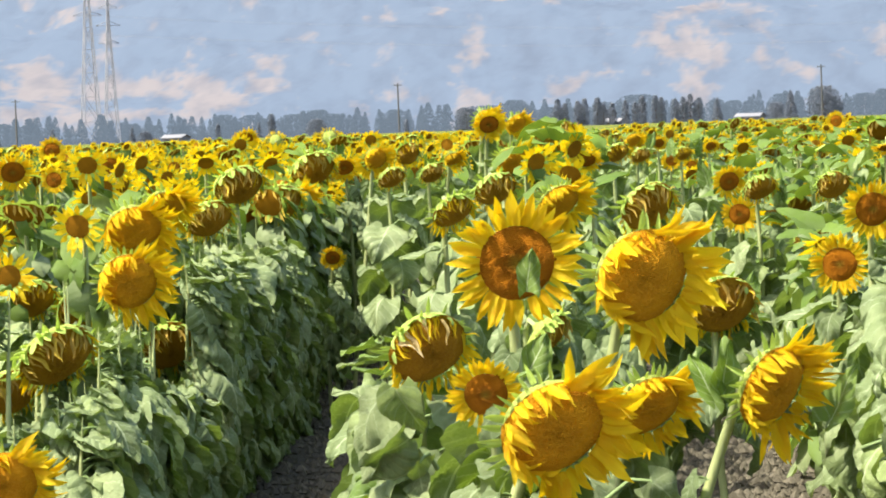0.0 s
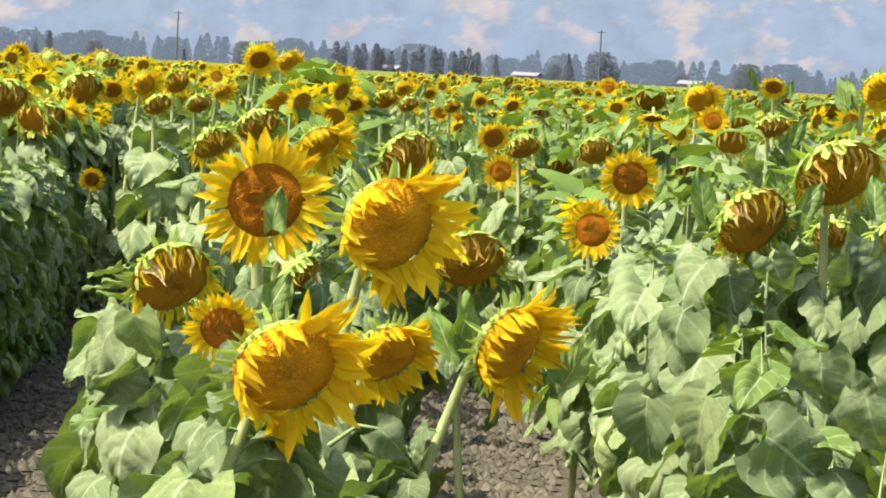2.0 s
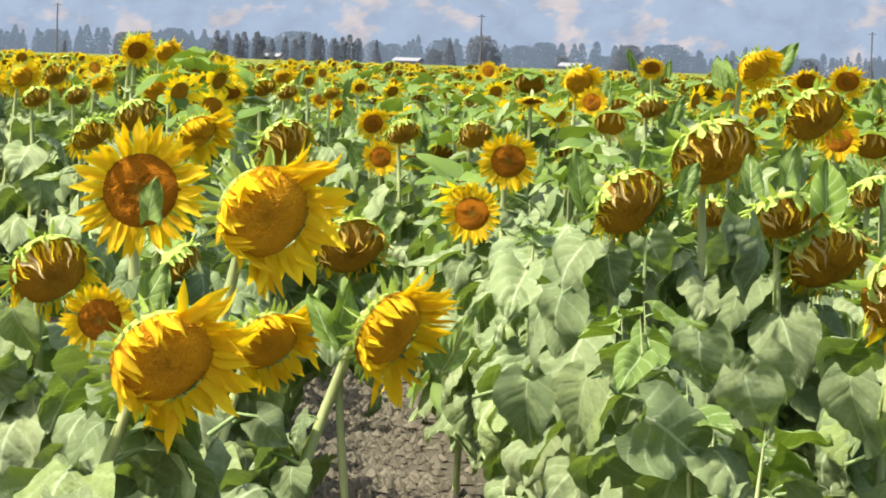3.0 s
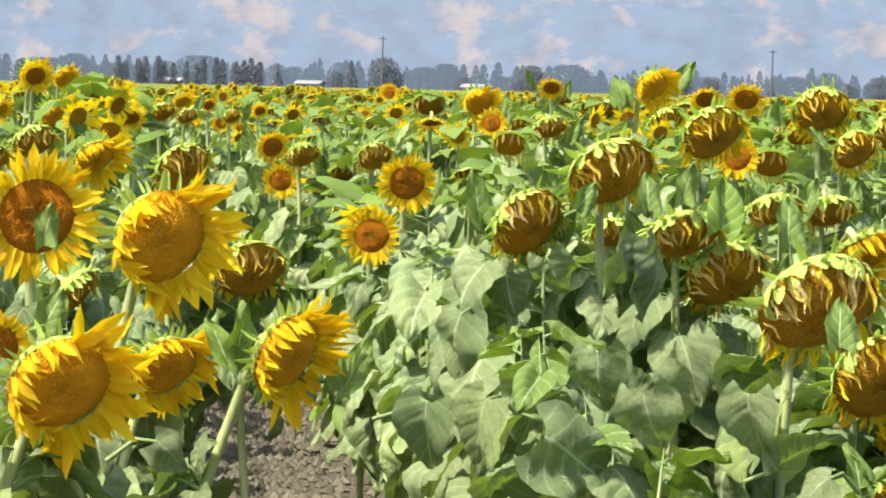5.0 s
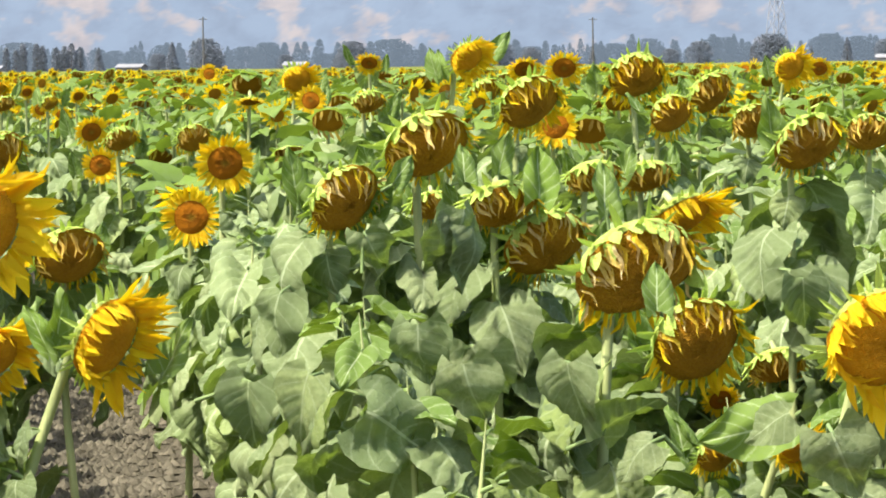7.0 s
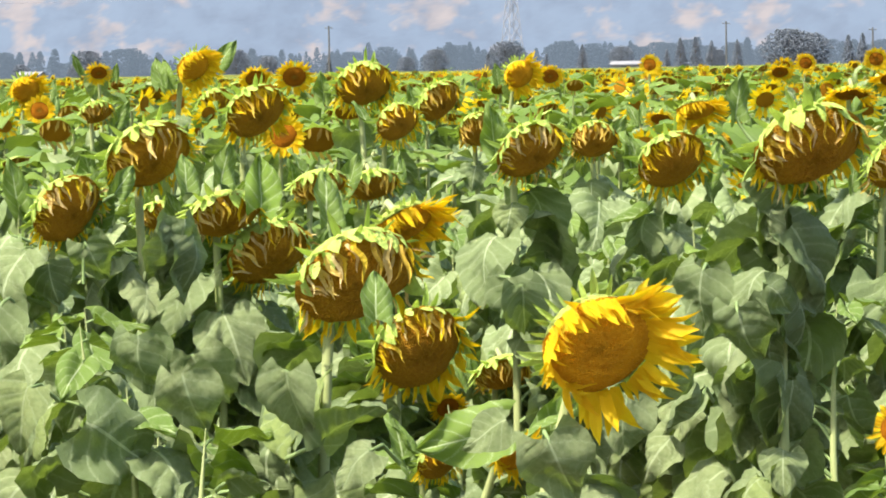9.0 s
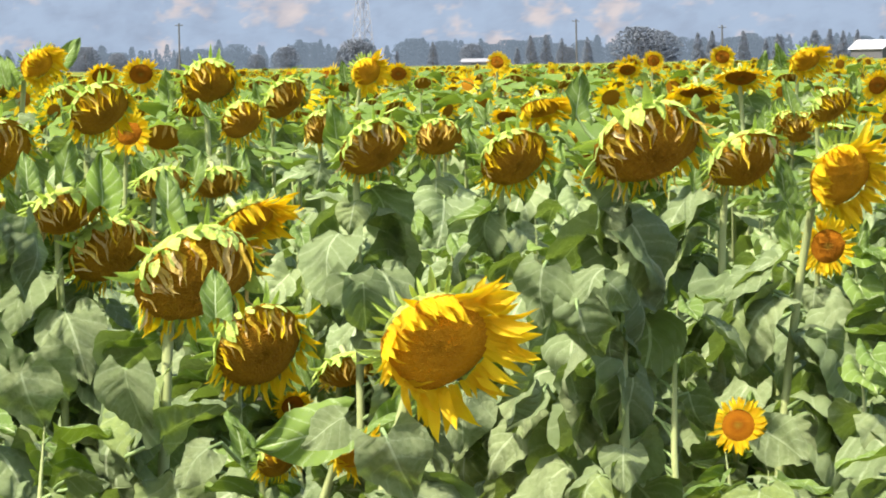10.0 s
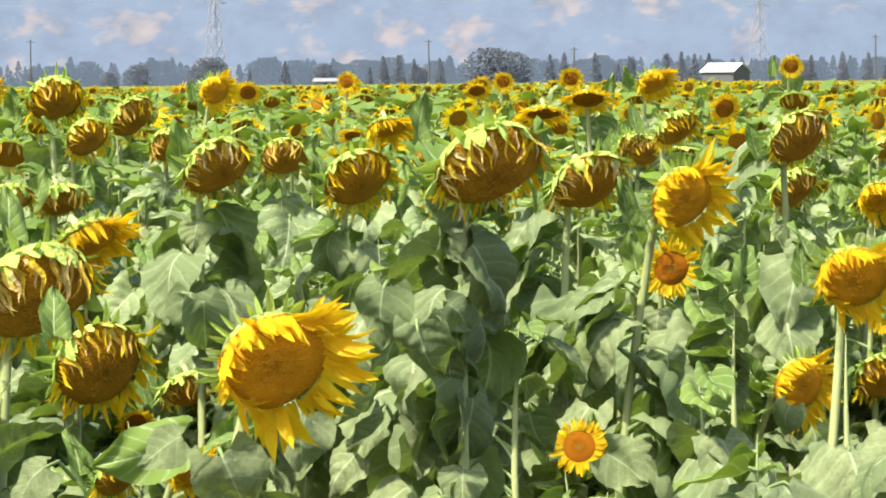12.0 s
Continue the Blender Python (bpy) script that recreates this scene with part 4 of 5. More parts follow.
def simple_petals(seed, kind, count):
    rng = random.Random(seed)
    v, f = [], []
    for k in range(count):
        a = 2 * math.pi * (k + rng.uniform(-0.3, 0.3)) / count
        o, s = np.array([math.cos(a), math.sin(a), 0]), np.array([-math.sin(a), math.cos(a), 0])
        w = 0.24 if kind == "open" else 0.11
        ln = rng.uniform(0.95, 1.4)
        tip = o * (0.95 + ln) + np.array([0, 0, rng.uniform(-0.1, 0.8)])
        if kind == "dry":
            tip = o * rng.uniform(0.75, 1.05) + np.array([rng.uniform(-0.25, 0.35), -rng.uniform(0.25, 0.7), rng.uniform(0.15, 0.5)])
        mid = (o * 0.93 + tip) / 2 + np.array([0, 0, 0.06])
        i = len(v)
        v += [o * 0.93 - s * w * 0.6, o * 0.93 + s * w * 0.6, mid + s * w, mid - s * w, tip]
        f += [(i, i + 1, i + 2, i + 3), (i + 3, i + 2, i + 4)]
    return np.array(v), f


def simple_disc(seed, sides=11):
    v = [(0, 0, 0.2)] + [(math.cos(2 * math.pi * i / sides), math.sin(2 * math.pi * i / sides), 0.0) for i in range(sides)]
    return np.array(v), [(0, 1 + i, 1 + (i + 1) % sides) for i in range(sides)]


def simple_back(seed, sides=11):
    rng = random.Random(seed)
    v = [(0, 0, -0.45)]
    for i in range(sides * 2):
        a = math.pi * i / sides
        r = 1.05 if i % 2 else rng.uniform(1.2, 1.5)
        v.append((r * math.cos(a), r * math.sin(a), -0.05 if i % 2 else rng.uniform(-0.15, 0.35)))
    return np.array(v), [(0, 1 + (i + 1) % (2 * sides), 1 + i) for i in range(2 * sides)]


def join_up(name, pieces, mats, label, category, smooth=True):
    """One mesh out of (vertices, faces, slot) pieces."""
    vs, idx, starts, totals, slots, base = [], [], [], [], [], 0
    pos = 0
    for v, f, s in pieces:
        vs.append(v)
        for face in f:
            idx.extend([i + base for i in face])
            starts.append(pos)
            totals.append(len(face))
            pos += len(face)
        slots.extend([s] * len(f))
        base += len(v)
    me = bpy.data.meshes.new(name)
    v = np.concatenate(vs).astype(np.float32)
    me.vertices.add(len(v))
    me.vertices.foreach_set("co", v.ravel())
    me.loops.add(len(idx))
    me.loops.foreach_set("vertex_index", np.array(idx, dtype=np.int32))
    me.polygons.add(len(starts))
    me.polygons.foreach_set("loop_start", np.array(starts, dtype=np.int32))
    me.polygons.foreach_set("loop_total", np.array(totals, dtype=np.int32))
    for m in mats:
        me.materials.append(m)
    me.polygons.foreach_set("material_index", np.array(slots, dtype=np.int32))
    me.polygons.foreach_set("use_smooth", np.full(len(starts), smooth))
    me.update(calc_edges=True)
    return tagged(new(name, me), label, category, kind="stuff")


def middling_leaf(seed, droop):
    me = leaf_mesh("middling_leaf", seed, droop, (0.35, -0.35)[seed % 2], 0.0, LEAF_FAR, 5, 6)
    return arrays(me)


MIDDLING_LEAVES = [middling_leaf(90 + i, d) for i, d in enumerate((0.6, 1.0, 1.3, 1.6, 1.9, 1.2))]
SIMPLE_LEAVES = [simple_leaf(60 + i, d) for i, d in enumerate((0.7, 1.1, 1.5, 1.8))]
OPEN_RAYS = [simple_petals(i, "open", 18) for i in range(4)]
DRY_RAYS = [simple_petals(i, "dry", 13) for i in range(4)]
FACE, BOWL = simple_disc(0), [simple_back(i) for i in range(3)]


def turned(v, m):
    a = np.array(m)
    return v @ a[:3, :3].T + a[:3, 3]


def field_plant(out, x, y, h, size, face, nod, dry, leaves, rng, leaf_len, side=None):
    pm, n = head_pose(x, y, h, face, nod)
    r = disc_radius(DRY, size) if dry else 0.82 * disc_radius(OPEN, size)
    m = pm @ Matrix.Diagonal((r, r, r, 1))
    if size > 0:
        v, f = rng.choice(DRY_RAYS if dry else OPEN_RAYS)
        out.append((turned(v, m), f, 2 if dry else 1))
        out.append((turned(FACE[0], m), FACE[1], 3))
        v, f = rng.choice(BOWL)
        out.append((turned(v, m), f, 4))
    e = Vector((x, y, h)) - n * r * 0.4
    tv, tf = tube([(x - n.x * 0.1, y - n.y * 0.14, 0.0), (x - n.x * 0.1, y - n.y * 0.14, h - 0.05), e], [0.014, 0.011, 0.010], 4 if y < 45 else 3)
    out.append((np.array([tuple(q) for q in tv]), tf, 5))
    for k in range(leaves):
        s = (k + rng.random()) / leaves
        z = h * ((1.02 if k < 1 else 0.97) - (0.84 if y < 34 else 0.4) * s)
        a = rng.uniform(0, 6.3) if side is None else side + rng.gauss(0, 0.85)
        ln = leaf_len * rng.uniform(0.75, 1.2)
        rise = rng.uniform(0.6, 1.3) if k < 3 and y < 60 and x > -0.02 * y else rng.uniform(-1.0, 0.35) if side is None else rng.uniform(-0.5, 0.25)
        lm = Matrix.Translation((x - n.x * 0.1, y - n.y * 0.14, z)) @ Euler((rise, rng.uniform(-0.3, 0.3), a)).to_matrix().to_4x4() @ Matrix.Translation((0, 0.05, 0)) @ Matrix.Diagonal((ln, ln, ln, 1))
        v, f = rng.choice(MIDDLING_LEAVES if y < 30 else SIMPLE_LEAVES)
        # top leaves and a few others take the greener copy with shade painted in
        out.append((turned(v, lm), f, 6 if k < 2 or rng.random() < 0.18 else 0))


def grow(near, far, step, keep, leaves, leaf_len, size_gain, rng, stray=0.07):
    out = []
    for rx in [0.5 + 2.0 * k + s for k in range(-60, 90) for s in (0.62, 1.38)]:
        if not -0.2 * far - 2 < rx < 0.45 * far + 2:
            continue
        y = near + rng.uniform(0, step)
        while y < far:
            x = rx + rng.gauss(0, stray)
            if rng.random() < keep and in_view(x, y) and not (left_edge(y) - 0.1 < x < -0.4 and y < 26) and (y > 46 or all((x - a) ** 2 + (y - b) ** 2 > 0.05 for a, b in taken)):
                lane = math.degrees(math.atan2(x, y))
                dry = rng.random() < (0.28 if lane < 2 else 0.45)
                h = rng.gauss(1.36, 0.075 if y < 34 else 0.10)
                ridge = -1.2 < x < 0.35 and y < 60
                if ridge:
                    h += 0.10
                elif abs(x - 0.5) < 0.75 or y < 22:
                    h -= 0.12
                if y < 19:
                    h -= 0.12
                bare = rng.random() < ((0.70 if y < 75 else 0.5) if lane > 1 and not ridge else 0.25)
                field_plant(out, x, y, min(h, 1.58) - 0.08 * bare, (0.0 if bare else rng.uniform(0.17, 0.25)) * size_gain * (0.85 if dry else 1.0), rng.gauss(22, 28), rng.gauss(55, 10) if dry else rng.gauss(24, 18), dry, leaves, rng, leaf_len)
            y += step * rng.uniform(0.75, 1.25)
    return out


FIELD_MATS = [LEAF_FAR, PETAL_FAR, DRIED_FAR, DISC_FIELD, BRACT_FAR, STALK, YOUNG_FAR_SHADED]
field_rng = random.Random(3)


def left_wall(rng):
    """The dense side of the left bed further along the gap."""
    out = []
    for back, step in ((0.22, 0.15), (0.6, 0.25)):
        y = 23.0
        while y < 42:
            x = left_edge(y) - back + rng.gauss(0, 0.05)
            field_plant(out, x, y, rng.gauss(1.2, 0.05), rng.uniform(0.17, 0.22), rng.gauss(10, 30), rng.gauss(35, 12), rng.random() < 0.5, 60, rng, 0.17, -math.pi / 2)
            y += step * rng.uniform(0.8, 1.2)
    return out


join_up("sunflower_rows", left_wall(field_rng) + grow(17.0, 34, 0.30, 1.0, 23, 0.185, 1.0, field_rng), FIELD_MATS, "dense rows of yellow and ripening sunflowers behind the first plants", "sunflowers")
join_up("sunflower_field", grow(34, 75, 0.42, 1.0, 11, 0.20, 1.05, field_rng, 0.25) + grow(75, 150, 0.9, 1.0, 7, 0.27, 1.15, field_rng, 0.4), FIELD_MATS, "distant rows of blooming sunflowers merging into a yellow-green mat", "sunflowers")


def canopy_sheet():
    """The top of the crop in the distance: heaped leaves and blooms, seen edge on."""
    rng = np.random.RandomState(4)
    rows, cols = 90, 260
    ys = 120 * (950 / 120) ** (np.arange(rows) / (rows - 1))
    ang = np.radians(np.linspace(-14, 27, cols))
    Y, A = np.meshgrid(ys, ang, indexing="ij")
    Z = 1.18 + 0.16 * rng.rand(rows, cols)
    Z[0] = 0.0
    v = np.stack([Y * np.tan(A), Y, Z], -1).reshape(-1, 3)
    f = [(j * cols + i, j * cols + i + 1, (j + 1) * cols + i + 1, (j + 1) * cols + i) for j in range(rows - 1) for i in range(cols - 1)]
    m, ns, ls = material("crop_canopy")
    vec = coords(ns, ls, (1, 0.12, 1))
    a = ramp(ns, [(0.38, (0.08, 0.11, 0.04)), (0.54, (0.15, 0.17, 0.04)), (0.72, (0.36, 0.25, 0.02))])
    ls.new(noise_tex(ns, ls, vec, 2.2, 6, 0.7), a.inputs[0])
    finish(ns, ls, a.outputs[0], 0.95, specular=0.0)
    join_up("crop_canopy", [(v, f, 0)], [m], "far crop of sunflowers as a yellow-green mat", "sunflowers")


canopy_sheet()

# ---- ground ----
gv = [(-2500, -60, 0), (2500, -60, 0), (2500, 4900, 0), (-2500, 4900, 0)]
ground = new("ground", mesh_of("ground", gv, [(0, 1, 2, 3)], [SOIL], smooth=False))
tagged(ground, "dry crumbly grey-brown field soil reaching to the hills", "ground", kind="structure")


def clods():
    rng = random.Random(8)
    out = []
    base = np.array([(1, 0, 0), (0.3, 0.95, 0.1), (-0.8, 0.6, 0), (-0.8, -0.6, 0.1), (0.3, -0.95, 0), (0.1, 0.1, 0.9), (0, 0, -0.4)])
    faces = [(0, 1, 5), (1, 2, 5), (2, 3, 5), (3, 4, 5), (4, 0, 5), (1, 0, 6), (2, 1, 6), (3, 2, 6), (4, 3, 6), (0, 4, 6)]
    for lane, lo, hi, count in ((0.5, 12, 27, 20000), (-1.25, 14, 34, 17000)):
        for _ in range(count):
            y = lo + (hi - lo) * rng.random()
            s = 0.005 + 0.028 * rng.random() ** 5
            x = lane + rng.gauss(0, 0.28 if lane > 0 else 0.4)
            v = base * np.array([[rng.uniform(0.7, 1.3), rng.uniform(0.7, 1.3), rng.uniform(0.7, 1.4)]]) * np.array([[rng.uniform(0.8, 1.2)] for _ in range(7)]) * s
            a = rng.uniform(0, 6.3)
            c, d = math.cos(a), math.sin(a)
            v = np.stack([v[:, 0] * c - v[:, 1] * d + x, v[:, 0] * d + v[:, 1] * c + y, v[:, 2] + s * 0.2], 1)
            out.append((v, faces, 0))
    join_up("soil_clods", out, [CLOD], "loose grey-brown clods of dry soil between the rows", "soil", False)


clods()

# ---- distance: trees, poles, pylons, sheds and the hills ----
BARK = plain_material("bark", [(0.10, 0.085, 0.075), (0.16, 0.14, 0.12)], scale=3)
# distance haze is mixed into the blue-grey base colour of the crowns
HAZED_CROWN = plain_material("crown_foliage_hazed", [(0.215, 0.245, 0.29), (0.23, 0.26, 0.30), (0.245, 0.275, 0.31)], True, thin=0.5, scale=0.6, share=0.3, specular=0.0, rough=1.0)
# galvanised grey, its colour lightened to carry some distance haze
STEEL = plain_material("galvanised_steel_hazed", [(0.27, 0.285, 0.31), (0.33, 0.34, 0.36)], scale=2)
WOODPOLE = plain_material("pole_wood", [(0.075, 0.075, 0.08), (0.11, 0.108, 0.11)], scale=4)
ROOF = plain_material("sheet_roof", [(0.55, 0.56, 0.58), (0.64, 0.64, 0.65)], scale=1.5, stretch=(6, 1, 1))
SHED_WALL = plain_material("shed_boards", [(0.085, 0.085, 0.09), (0.13, 0.13, 0.135)], scale=1.5, stretch=(5, 5, 0.4))
PALE_WALL = plain_material("pale_wall", [(0.20, 0.205, 0.215), (0.27, 0.27, 0.275)], scale=1)
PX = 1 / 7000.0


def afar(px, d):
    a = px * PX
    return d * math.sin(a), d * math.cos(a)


CLUMP = [Vector(q) for q in ((1, 0, 0), (0, 1, 0), (-1, 0, 0), (0, -1, 0), (0, 0, 1), (0, 0, -1))]
CLUMP_FACES = [(0, 1, 4), (1, 2, 4), (2, 3, 4), (3, 0, 4), (1, 0, 5), (2, 1, 5), (3, 2, 5), (0, 3, 5)]


def crown_mesh(name, seed, shape):
    """Ragged leaf clumps heaped through a crown one unit high, with gaps at the rim."""
    rng = random.Random(seed)
    v, f = [], []
    for _ in range({"cone": 620, "column": 520, "round": 1500}[shape]):
        while True:
            z = rng.uniform(0.06, 0.98)
            wide = {"cone": 0.25 * (1.02 - z) ** 0.8 + 0.008, "column": 0.15 * math.sin(math.pi * min(1, 0.14 + 0.84 * z)) ** 0.6 + 0.005,
                    "round": 0.52 * math.sqrt(max(0.0, 1 - ((z - 0.46) / 0.56) ** 2))}[shape]
            x, y = rng.uniform(-1, 1), rng.uniform(-1, 1)
            if x * x + y * y < 1:
                break
        c = Vector((x * wide * rng.uniform(0.9, 1.15), y * wide * rng.uniform(0.9, 1.15), z))
        s = rng.uniform(0.017, 0.038) * (0.85 if shape == "round" else 0.8 if shape == "column" else 1.0 - 0.5 * z)
        i = len(v)
        v += [c + Vector((q.x * s * rng.uniform(0.6, 1.4), q.y * s * rng.uniform(0.6, 1.4), q.z * s * rng.uniform(0.6, 1.3))) for q in CLUMP]
        f += [tuple(k + i for k in t) for t in CLUMP_FACES]
    return mesh_of(name, v, f, [HAZED_CROWN])


def trunk_mesh(name):
    v, f = tube([(0, 0, -0.02), (0.005, 0, 0.2), (-0.004, 0.004, 0.5), (0.0, 0, 0.8)], [0.028, 0.022, 0.014, 0.004], 6)
    for k in range(5):
        a, z = k * 2.4, 0.24 + 0.1 * k
        tv, tf = tube([(0, 0, z), (0.07 * math.cos(a), 0.07 * math.sin(a), z + 0.09), (0.12 * math.cos(a), 0.12 * math.sin(a), z + 0.2)], [0.010, 0.006, 0.002], 4)
        n = len(v)
        v += tv
        f += [tuple(i + n for i in q) for q in tf]
    return mesh_of(name, v, f, [BARK])


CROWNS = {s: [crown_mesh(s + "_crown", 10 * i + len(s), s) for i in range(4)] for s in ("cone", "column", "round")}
TRUNK = trunk_mesh("trunk")
TREE_LABEL = {"cone": "dark pointed conifer in the hazy tree line", "column": "slim upright poplar in the hazy tree line", "round": "broad-crowned tree in the hazy tree line"}
tree_rng = random.Random(21)


def tree(px, d, height, shape, broad=1.0):
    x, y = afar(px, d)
    root = thing("tree", Matrix.Translation((x, y, 0)) @ Matrix.Rotation(tree_rng.uniform(0, 6.3), 4, "Z") @ Matrix.Diagonal((height * broad, height * broad, height, 1)), TREE_LABEL[shape], "tree", "tree line beyond the field")
    put("trunk", TRUNK, root, Matrix())
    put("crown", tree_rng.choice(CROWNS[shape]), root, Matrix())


# a belt of far woods right across, then the trees that stand out
def woods():
    out = []
    rng = random.Random(31)
    kept = {s: [arrays(me) for me in CROWNS[s]] for s in CROWNS}
    for k in range(420):
        px, d = -1300 + k * 10 + rng.uniform(-10, 10), rng.uniform(1200, 1500)
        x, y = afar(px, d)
        h = rng.uniform(0.62, 1.0) * 11.4
        shape = rng.choice(("round", "column", "cone", "cone"))
        v, q = rng.choice(kept[shape])
        m = Matrix.Translation((x, y, -0.6)) @ Matrix.Rotation(rng.uniform(0, 6.3), 4, "Z") @ Matrix.Diagonal((h * rng.uniform(0.9, 1.5), h, h, 1))
        out.append((turned(v, m), q, 0))
    # haze painted as blue-grey emission over a nearly black diffuse
    m, ns, ls = material("woods_haze_glow")
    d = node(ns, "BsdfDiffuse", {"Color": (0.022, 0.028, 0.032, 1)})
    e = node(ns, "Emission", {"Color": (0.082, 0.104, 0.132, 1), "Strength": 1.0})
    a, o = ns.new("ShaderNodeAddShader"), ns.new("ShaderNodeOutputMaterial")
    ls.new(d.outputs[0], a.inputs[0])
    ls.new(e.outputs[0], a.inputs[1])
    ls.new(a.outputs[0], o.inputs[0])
    join_up("backdrop_woods", out, [m], "belt of far woods behind the field, blue-grey haze painted on as glow", "woods")


woods()
for k in range(40):
    px = -1220 + k * 98 + tree_rng.uniform(-40, 40)
    tree(px, tree_rng.uniform(1150, 1200), (6.0 if px < -300 else 7.6) * tree_rng.uniform(0.7, 1.12), tree_rng.choice(("round", "column", "cone")))
for k in range(16):
    tree(-40 + 17 * k + tree_rng.uniform(-5, 5), 1130, tree_rng.uniform(7.2, 9.4), "column")
for px, h, shape in ((-545, 8.2, "column"), (372, 9.5, "cone"), (430, 10.4, "round"), (-200, 8.0, "round"), (690, 9.0, "round"), (950, 8.6, "round"), (1425, 9.6, "round"), (1440, 8.6, "round"),
                     (1562, 8.4, "cone"), (1735, 9.8, "cone"), (1762, 10.0, "cone"), (1790, 8.8, "cone"), (1835, 9.0, "cone"), (2030, 9.8, "cone"), (2055, 10.2, "cone"), (2110, 10.0, "cone"),
                     (2170, 9.0, "cone"), (2235, 9.8, "column"), (2262, 10.2, "cone"), (2285, 9.6, "cone"), (2310, 9.8, "cone"), (2490, 9.0, "cone"), (2545, 9.8, "cone"), (2590, 9.6, "cone")):
    tree(px, 1150, h, shape)
tree(1925, 1060, 11.0, "round", 1.3)
tree(1960, 1075, 10.0, "round", 1.2)


def utility_pole(px, d, h):
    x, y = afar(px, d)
    root = thing("utility_pole", Matrix.Translation((x, y, 0)), "weathered wooden utility pole rising over the tree line", "pole", "utility poles")
    v, f = tube([(0, 0, 0), (0, 0, h * 0.5), (0, 0, h)], [0.24, 0.21, 0.17], 7)
    put("shaft", mesh_of("shaft", v, f, [WOODPOLE]), root, Matrix())
    v, f = tube([(-0.9, 0, h - 0.5), (0.9, 0, h - 0.5)], [0.09, 0.09], 5)
    put("crossarm", mesh_of("crossarm", v, f, [WOODPOLE]), root, Matrix())
    for sx in (-0.75, 0.75):
        v, f = tube([(sx, 0, h - 0.45), (sx, 0, h - 0.15)], [0.07, 0.05], 5)
        put("insulator", mesh_of("insulator", v, f, [STEEL]), root, Matrix())


for px, h in ((-994, 12.0), (-320, 12.6), (427, 13.2), (1115, 12.0), (1816, 11.4), (2073, 9.4), (2603, 11.6)):
    utility_pole(px, 900, h)


def pylon(px, d, h, wide):
    """Lattice tower: four legs that lean in, braces between them, and three crossarms."""
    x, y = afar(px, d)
    root = thing("pylon", Matrix.Translation((x, y, 0)) @ Matrix.Rotation(0.35, 4, "Z"), "grey steel lattice power pylon behind the tree line", "pylon", "pylons")

    def half(z):
        return wide * (0.5 - 0.42 * min(1, z / (0.85 * h)))

    def beams(name, pairs, r):
        v, f = [], []
        for a, b in pairs:
            tv, tf = tube([a, b], [r, r], 4)
            n = len(v)
            v += tv
            f += [tuple(i + n for i in q) for q in tf]
        tagged(put(name, mesh_of(name, v, f, [STEEL]), root, Matrix()), kind="stuff" if name == "bracing" else "")

    zs = [h * (1 - (1 - i / 9) ** 1.25) for i in range(10)]
    for sx, sy in ((-1, -1), (1, -1), (1, 1), (-1, 1)):
        v, f = tube([(sx * half(z), sy * half(z), z) for z in zs], [0.17] * len(zs), 4)
        put("leg", mesh_of("leg", v, f, [STEEL]), root, Matrix())
    for k in range(4):
        q = [((-1, -1), (1, -1)), ((1, -1), (1, 1)), ((1, 1), (-1, 1)), ((-1, 1), (-1, -1))][k]
        pairs = []
        for a, b in zip(zs, zs[1:]):
            (p, r), (s, t) = q
            pairs += [((p * half(a), r * half(a), a), (s * half(b), t * half(b), b)), ((s * half(a), t * half(a), a), (p * half(b), r * half(b), b)),
                      ((p * half(b), r * half(b), b), (s * half(b), t * half(b), b))]
        beams("bracing", pairs, 0.10)
    for z, ln in ((0.70, 0.85), (0.82, 1.0), (0.94, 0.75)):
        ln *= wide * 0.9
        beams("crossarm", [((-ln, 0, z * h), (ln, 0, z * h)), ((-ln, 0, z * h), (0, 0, z * h + 1.6)), ((ln, 0, z * h), (0, 0, z * h + 1.6))], 0.11)


pylon(-862, 1260, 60, 6.2)
pylon(-826, 1400, 52, 5.0)
pylon(1438, 1500, 46, 7.5)
pylon(2399, 1650, 46, 7.5)


def power_line(a, b, sag):
    p = [Vector(a).lerp(Vector(b), i / 24) - Vector((0, 0, sag * 4 * (i / 24) * (1 - i / 24))) for i in range(25)]
    v, f = tube(p, [0.02] * 25, 4)
    tagged(new("power_line", mesh_of("power_line", v, f, [STEEL])), "thin dark power line strung between the pylons", "cable", "power lines")


ends = [afar(-862, 1260), afar(1438, 1500), afar(2399, 1650), afar(3600, 1800)]
for p, q in zip(ends, ends[1:]):
    for dz, dy in ((36, -6), (36, 6), (42, -7), (42, 7)):
        power_line((p[0], p[1] + dy, dz), (q[0], q[1] + dy, dz), 9)


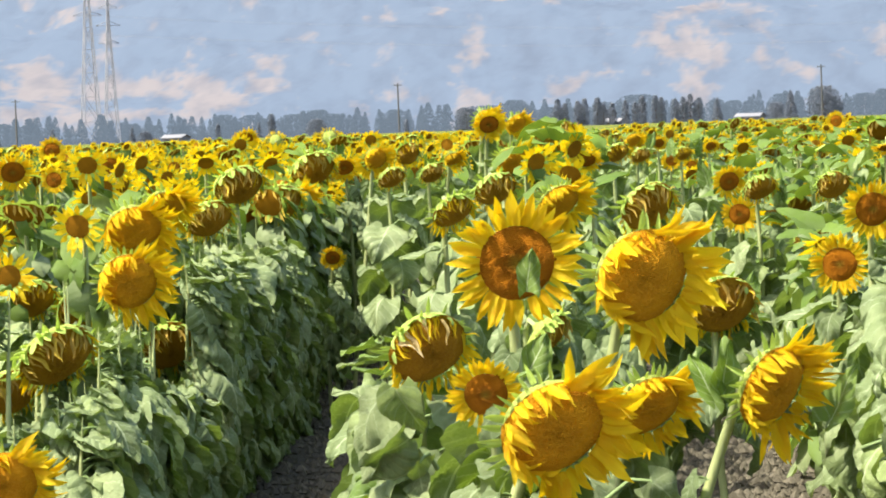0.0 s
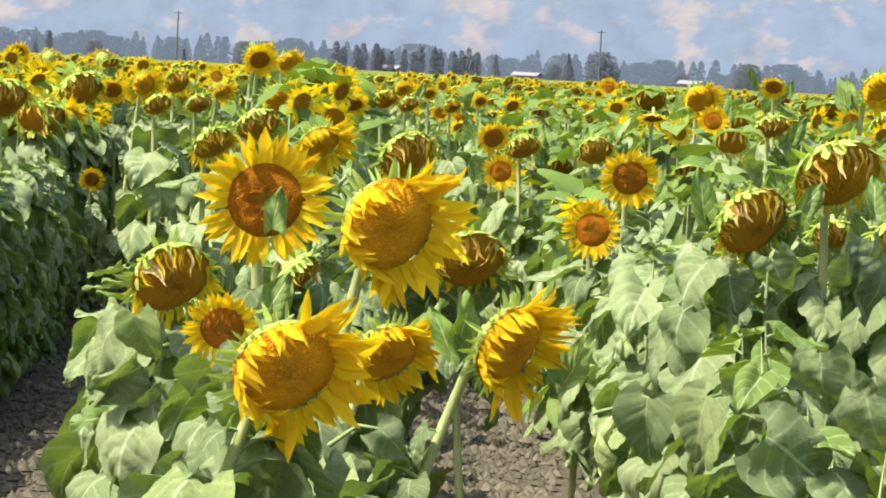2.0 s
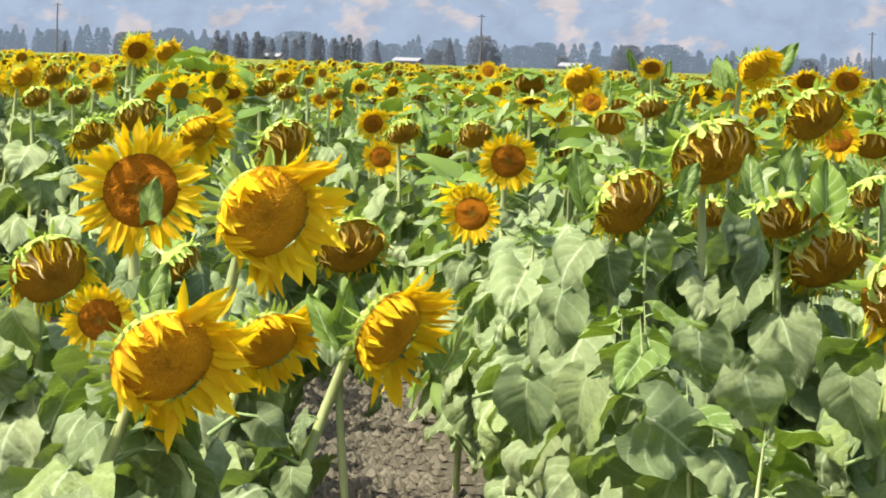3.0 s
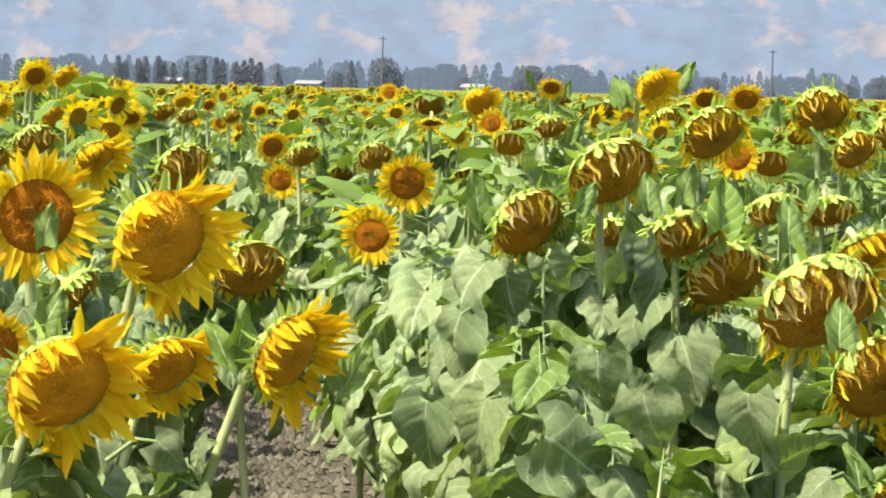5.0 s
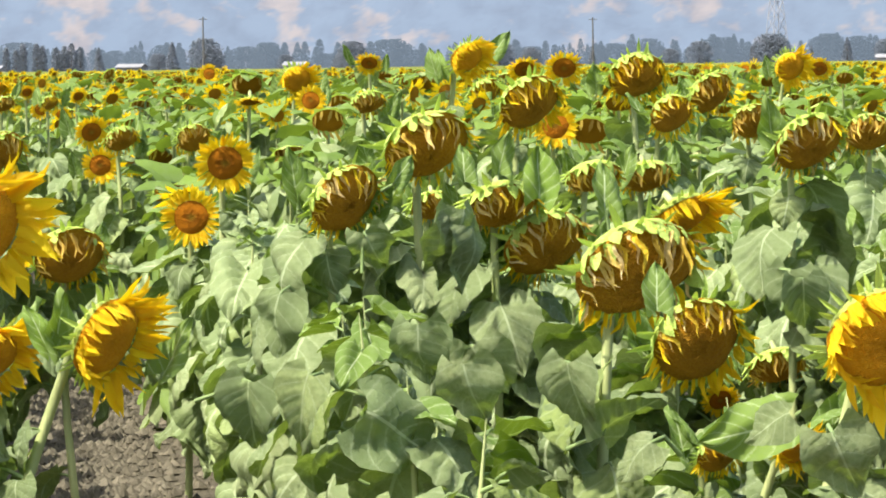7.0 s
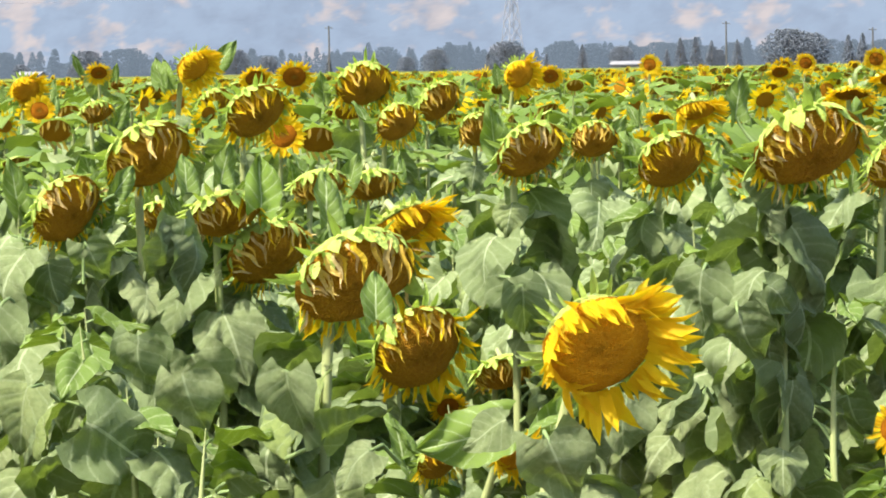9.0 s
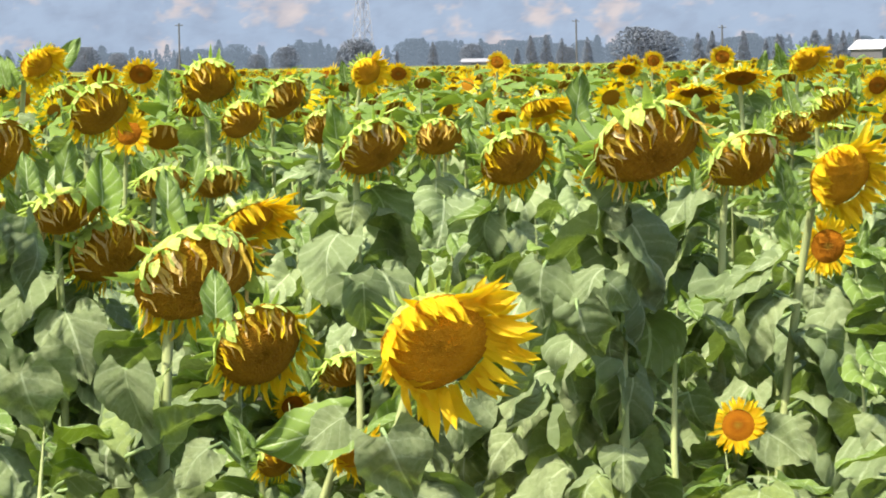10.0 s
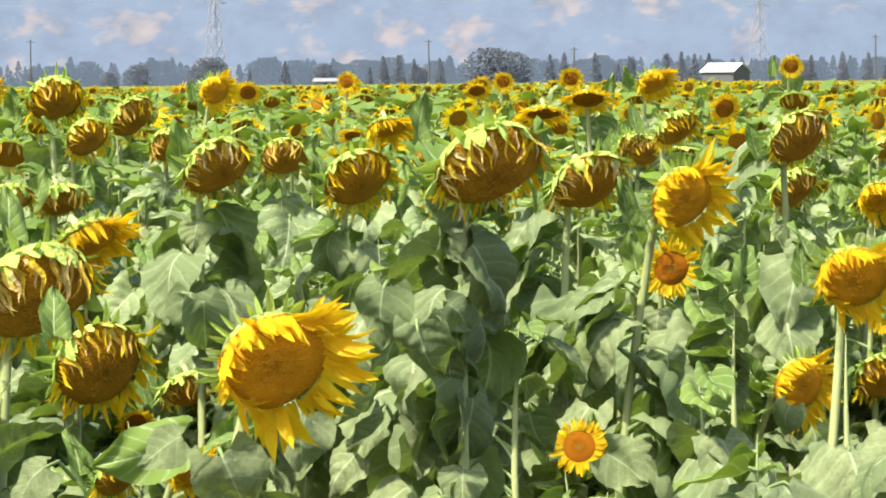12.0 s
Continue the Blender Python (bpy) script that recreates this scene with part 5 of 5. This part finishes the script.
def shed(name, px, d, wide, deep, eaves, ridge, wall, roof, label, yaw=-0.35):
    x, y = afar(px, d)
    root = thing(name, Matrix.Translation((x, y, 0)) @ Matrix.Rotation(yaw, 4, "Z"), label, "building", "farm buildings beyond the field")
    w, e = wide / 2, deep / 2
    v = [(-w, -e, 0), (w, -e, 0), (w, e, 0), (-w, e, 0), (-w, -e, eaves), (w, -e, eaves), (w, e, eaves), (-w, e, eaves), (w, 0, ridge - 0.1), (-w, 0, ridge - 0.1)]
    put("wall", mesh_of("wall", v, [(0, 1, 5, 4), (1, 2, 6, 8, 5), (2, 3, 7, 6), (3, 0, 4, 9, 7)], [wall], smooth=False), root, Matrix())
    o = 0.5
    for s in (-1, 1):
        rv = [(-w - o, s * (e + o), eaves - 0.15), (w + o, s * (e + o), eaves - 0.15), (w + o, 0, ridge), (-w - o, 0, ridge)]
        rv += [(a, b, c + 0.14) for a, b, c in rv]
        put("roof", mesh_of("roof", rv, [(0, 1, 2, 3), (4, 5, 6, 7), (0, 1, 5, 4), (1, 2, 6, 5), (2, 3, 7, 6), (3, 0, 4, 7)], [roof], smooth=False), root, Matrix())
    dv = [(-1.4, -e - 0.06, 0), (1.4, -e - 0.06, 0), (1.4, -e - 0.06, eaves * 0.75), (-1.4, -e - 0.06, eaves * 0.75)]
    dv += [(a, b + 0.1, c) for a, b, c in dv]
    put("door", mesh_of("door", dv, [(0, 1, 2, 3), (4, 5, 6, 7), (0, 1, 5, 4), (1, 2, 6, 5), (2, 3, 7, 6), (3, 0, 4, 7)], [SHED_WALL], smooth=False), root, Matrix())


shed("barn", 2340, 980, 9.5, 7.0, 3.7, 5.7, SHED_WALL, ROOF, "old grey barn with a pale sheet-metal roof beyond the field", -0.95)
for px, w in ((-715, 6), (60, 5), (300, 7), (590, 6), (1640, 8)):
    shed("farm_building", px, 1140, w, 6, 2.2, 3.0, PALE_WALL, PALE_WALL, "low pale farm building in front of the tree line")


def hills():
    """Far range with its haze painted as glow: wooded slopes with dry-grass clearings, rising higher than the view but
    for a dip on one side.
    """
    cols, rows = 760, 120
    rng = np.random.RandomState(2)
    px = np.linspace(-2200, 3600, cols)
    depth = np.linspace(0, 1, rows)
    P, D = np.meshgrid(px, depth, indexing="ij")
    H = np.zeros_like(P)
    G, S = np.zeros_like(P), np.zeros_like(P)
    for i in range(cols):
        for j in range(rows):
            q = Vector((P[i, j] / 420, D[i, j] * 3.2, 0.3))
            H[i, j] = noise.fractal(q, 0.9, 2.1, 6)
            S[i, j] = noise.fractal(Vector((P[i, j] / 60, D[i, j] * 8, 9.1)), 0.6, 2.0, 6)
            G[i, j] = noise.fractal(Vector((P[i, j] / 80, D[i, j] * 6.5, 5.7)), 0.55, 2.0, 7)
    crest = 360 - 90 / (1 + np.exp((P + 700) / 120))
    E = 4 + crest * D ** 0.95 + 42 * H * (0.25 + D)
    dist = 3500 + 1250 * D
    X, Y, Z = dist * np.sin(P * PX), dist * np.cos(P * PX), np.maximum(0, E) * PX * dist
    el = E
    bias = 0.0 * P
    for cx, ce, wx, we, k in ((-930, 95, 60, 42, 1.3), (-690, 85, 130, 26, 1.5), (-800, 50, 180, 14, 0.9), (265, 130, 85, 42, 1.0), (560, 125, 60, 35, 0.9), (750, 90, 45, 14, 0.8), (420, 75, 60, 20, 0.6),
                              (1280, 95, 130, 45, 0.6), (1900, 85, 160, 28, 0.6), (2170, 75, 45, 12, 0.9), (2050, 150, 110, 22, 0.7), (1750, 120, 60, 40, 0.4), (1050, 110, 60, 40, 0.5)):
        bias += k * np.exp(-((P - cx) / wx) ** 2 - ((el - ce) / we) ** 2)
    mask = 1 / (1 + np.exp(-(G * 1.2 + bias - 0.60) * 4.5))
    v = np.stack([X, Y, Z], -1).reshape(-1, 3)
    f = [(i * rows + j, (i + 1) * rows + j, (i + 1) * rows + j + 1, i * rows + j + 1) for i in range(cols - 1) for j in range(rows - 1)]
    m, ns, ls = material("far_hills_haze_glow")
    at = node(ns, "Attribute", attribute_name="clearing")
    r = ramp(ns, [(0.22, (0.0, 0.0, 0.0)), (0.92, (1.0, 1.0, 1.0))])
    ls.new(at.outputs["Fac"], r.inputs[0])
    # emitted colours hold the blue haze; the slopes themselves are no light source
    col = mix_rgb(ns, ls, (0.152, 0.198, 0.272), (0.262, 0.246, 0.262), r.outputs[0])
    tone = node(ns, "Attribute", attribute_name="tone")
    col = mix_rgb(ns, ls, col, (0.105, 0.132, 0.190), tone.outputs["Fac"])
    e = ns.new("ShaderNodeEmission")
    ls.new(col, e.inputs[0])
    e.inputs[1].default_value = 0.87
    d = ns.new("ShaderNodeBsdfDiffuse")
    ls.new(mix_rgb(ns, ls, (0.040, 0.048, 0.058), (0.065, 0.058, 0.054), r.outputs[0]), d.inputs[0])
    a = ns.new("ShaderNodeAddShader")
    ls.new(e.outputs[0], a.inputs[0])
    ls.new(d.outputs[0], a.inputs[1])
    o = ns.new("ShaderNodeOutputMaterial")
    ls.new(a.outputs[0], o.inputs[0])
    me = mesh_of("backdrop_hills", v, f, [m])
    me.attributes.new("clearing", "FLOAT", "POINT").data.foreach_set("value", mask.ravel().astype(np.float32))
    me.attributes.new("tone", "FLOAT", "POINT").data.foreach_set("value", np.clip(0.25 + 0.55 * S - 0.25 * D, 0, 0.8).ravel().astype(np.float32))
    tagged(new("backdrop_hills", me), "wooded hills with pale dry-grass clearings, blue haze painted on as glow", "hills", kind="structure")


hills()
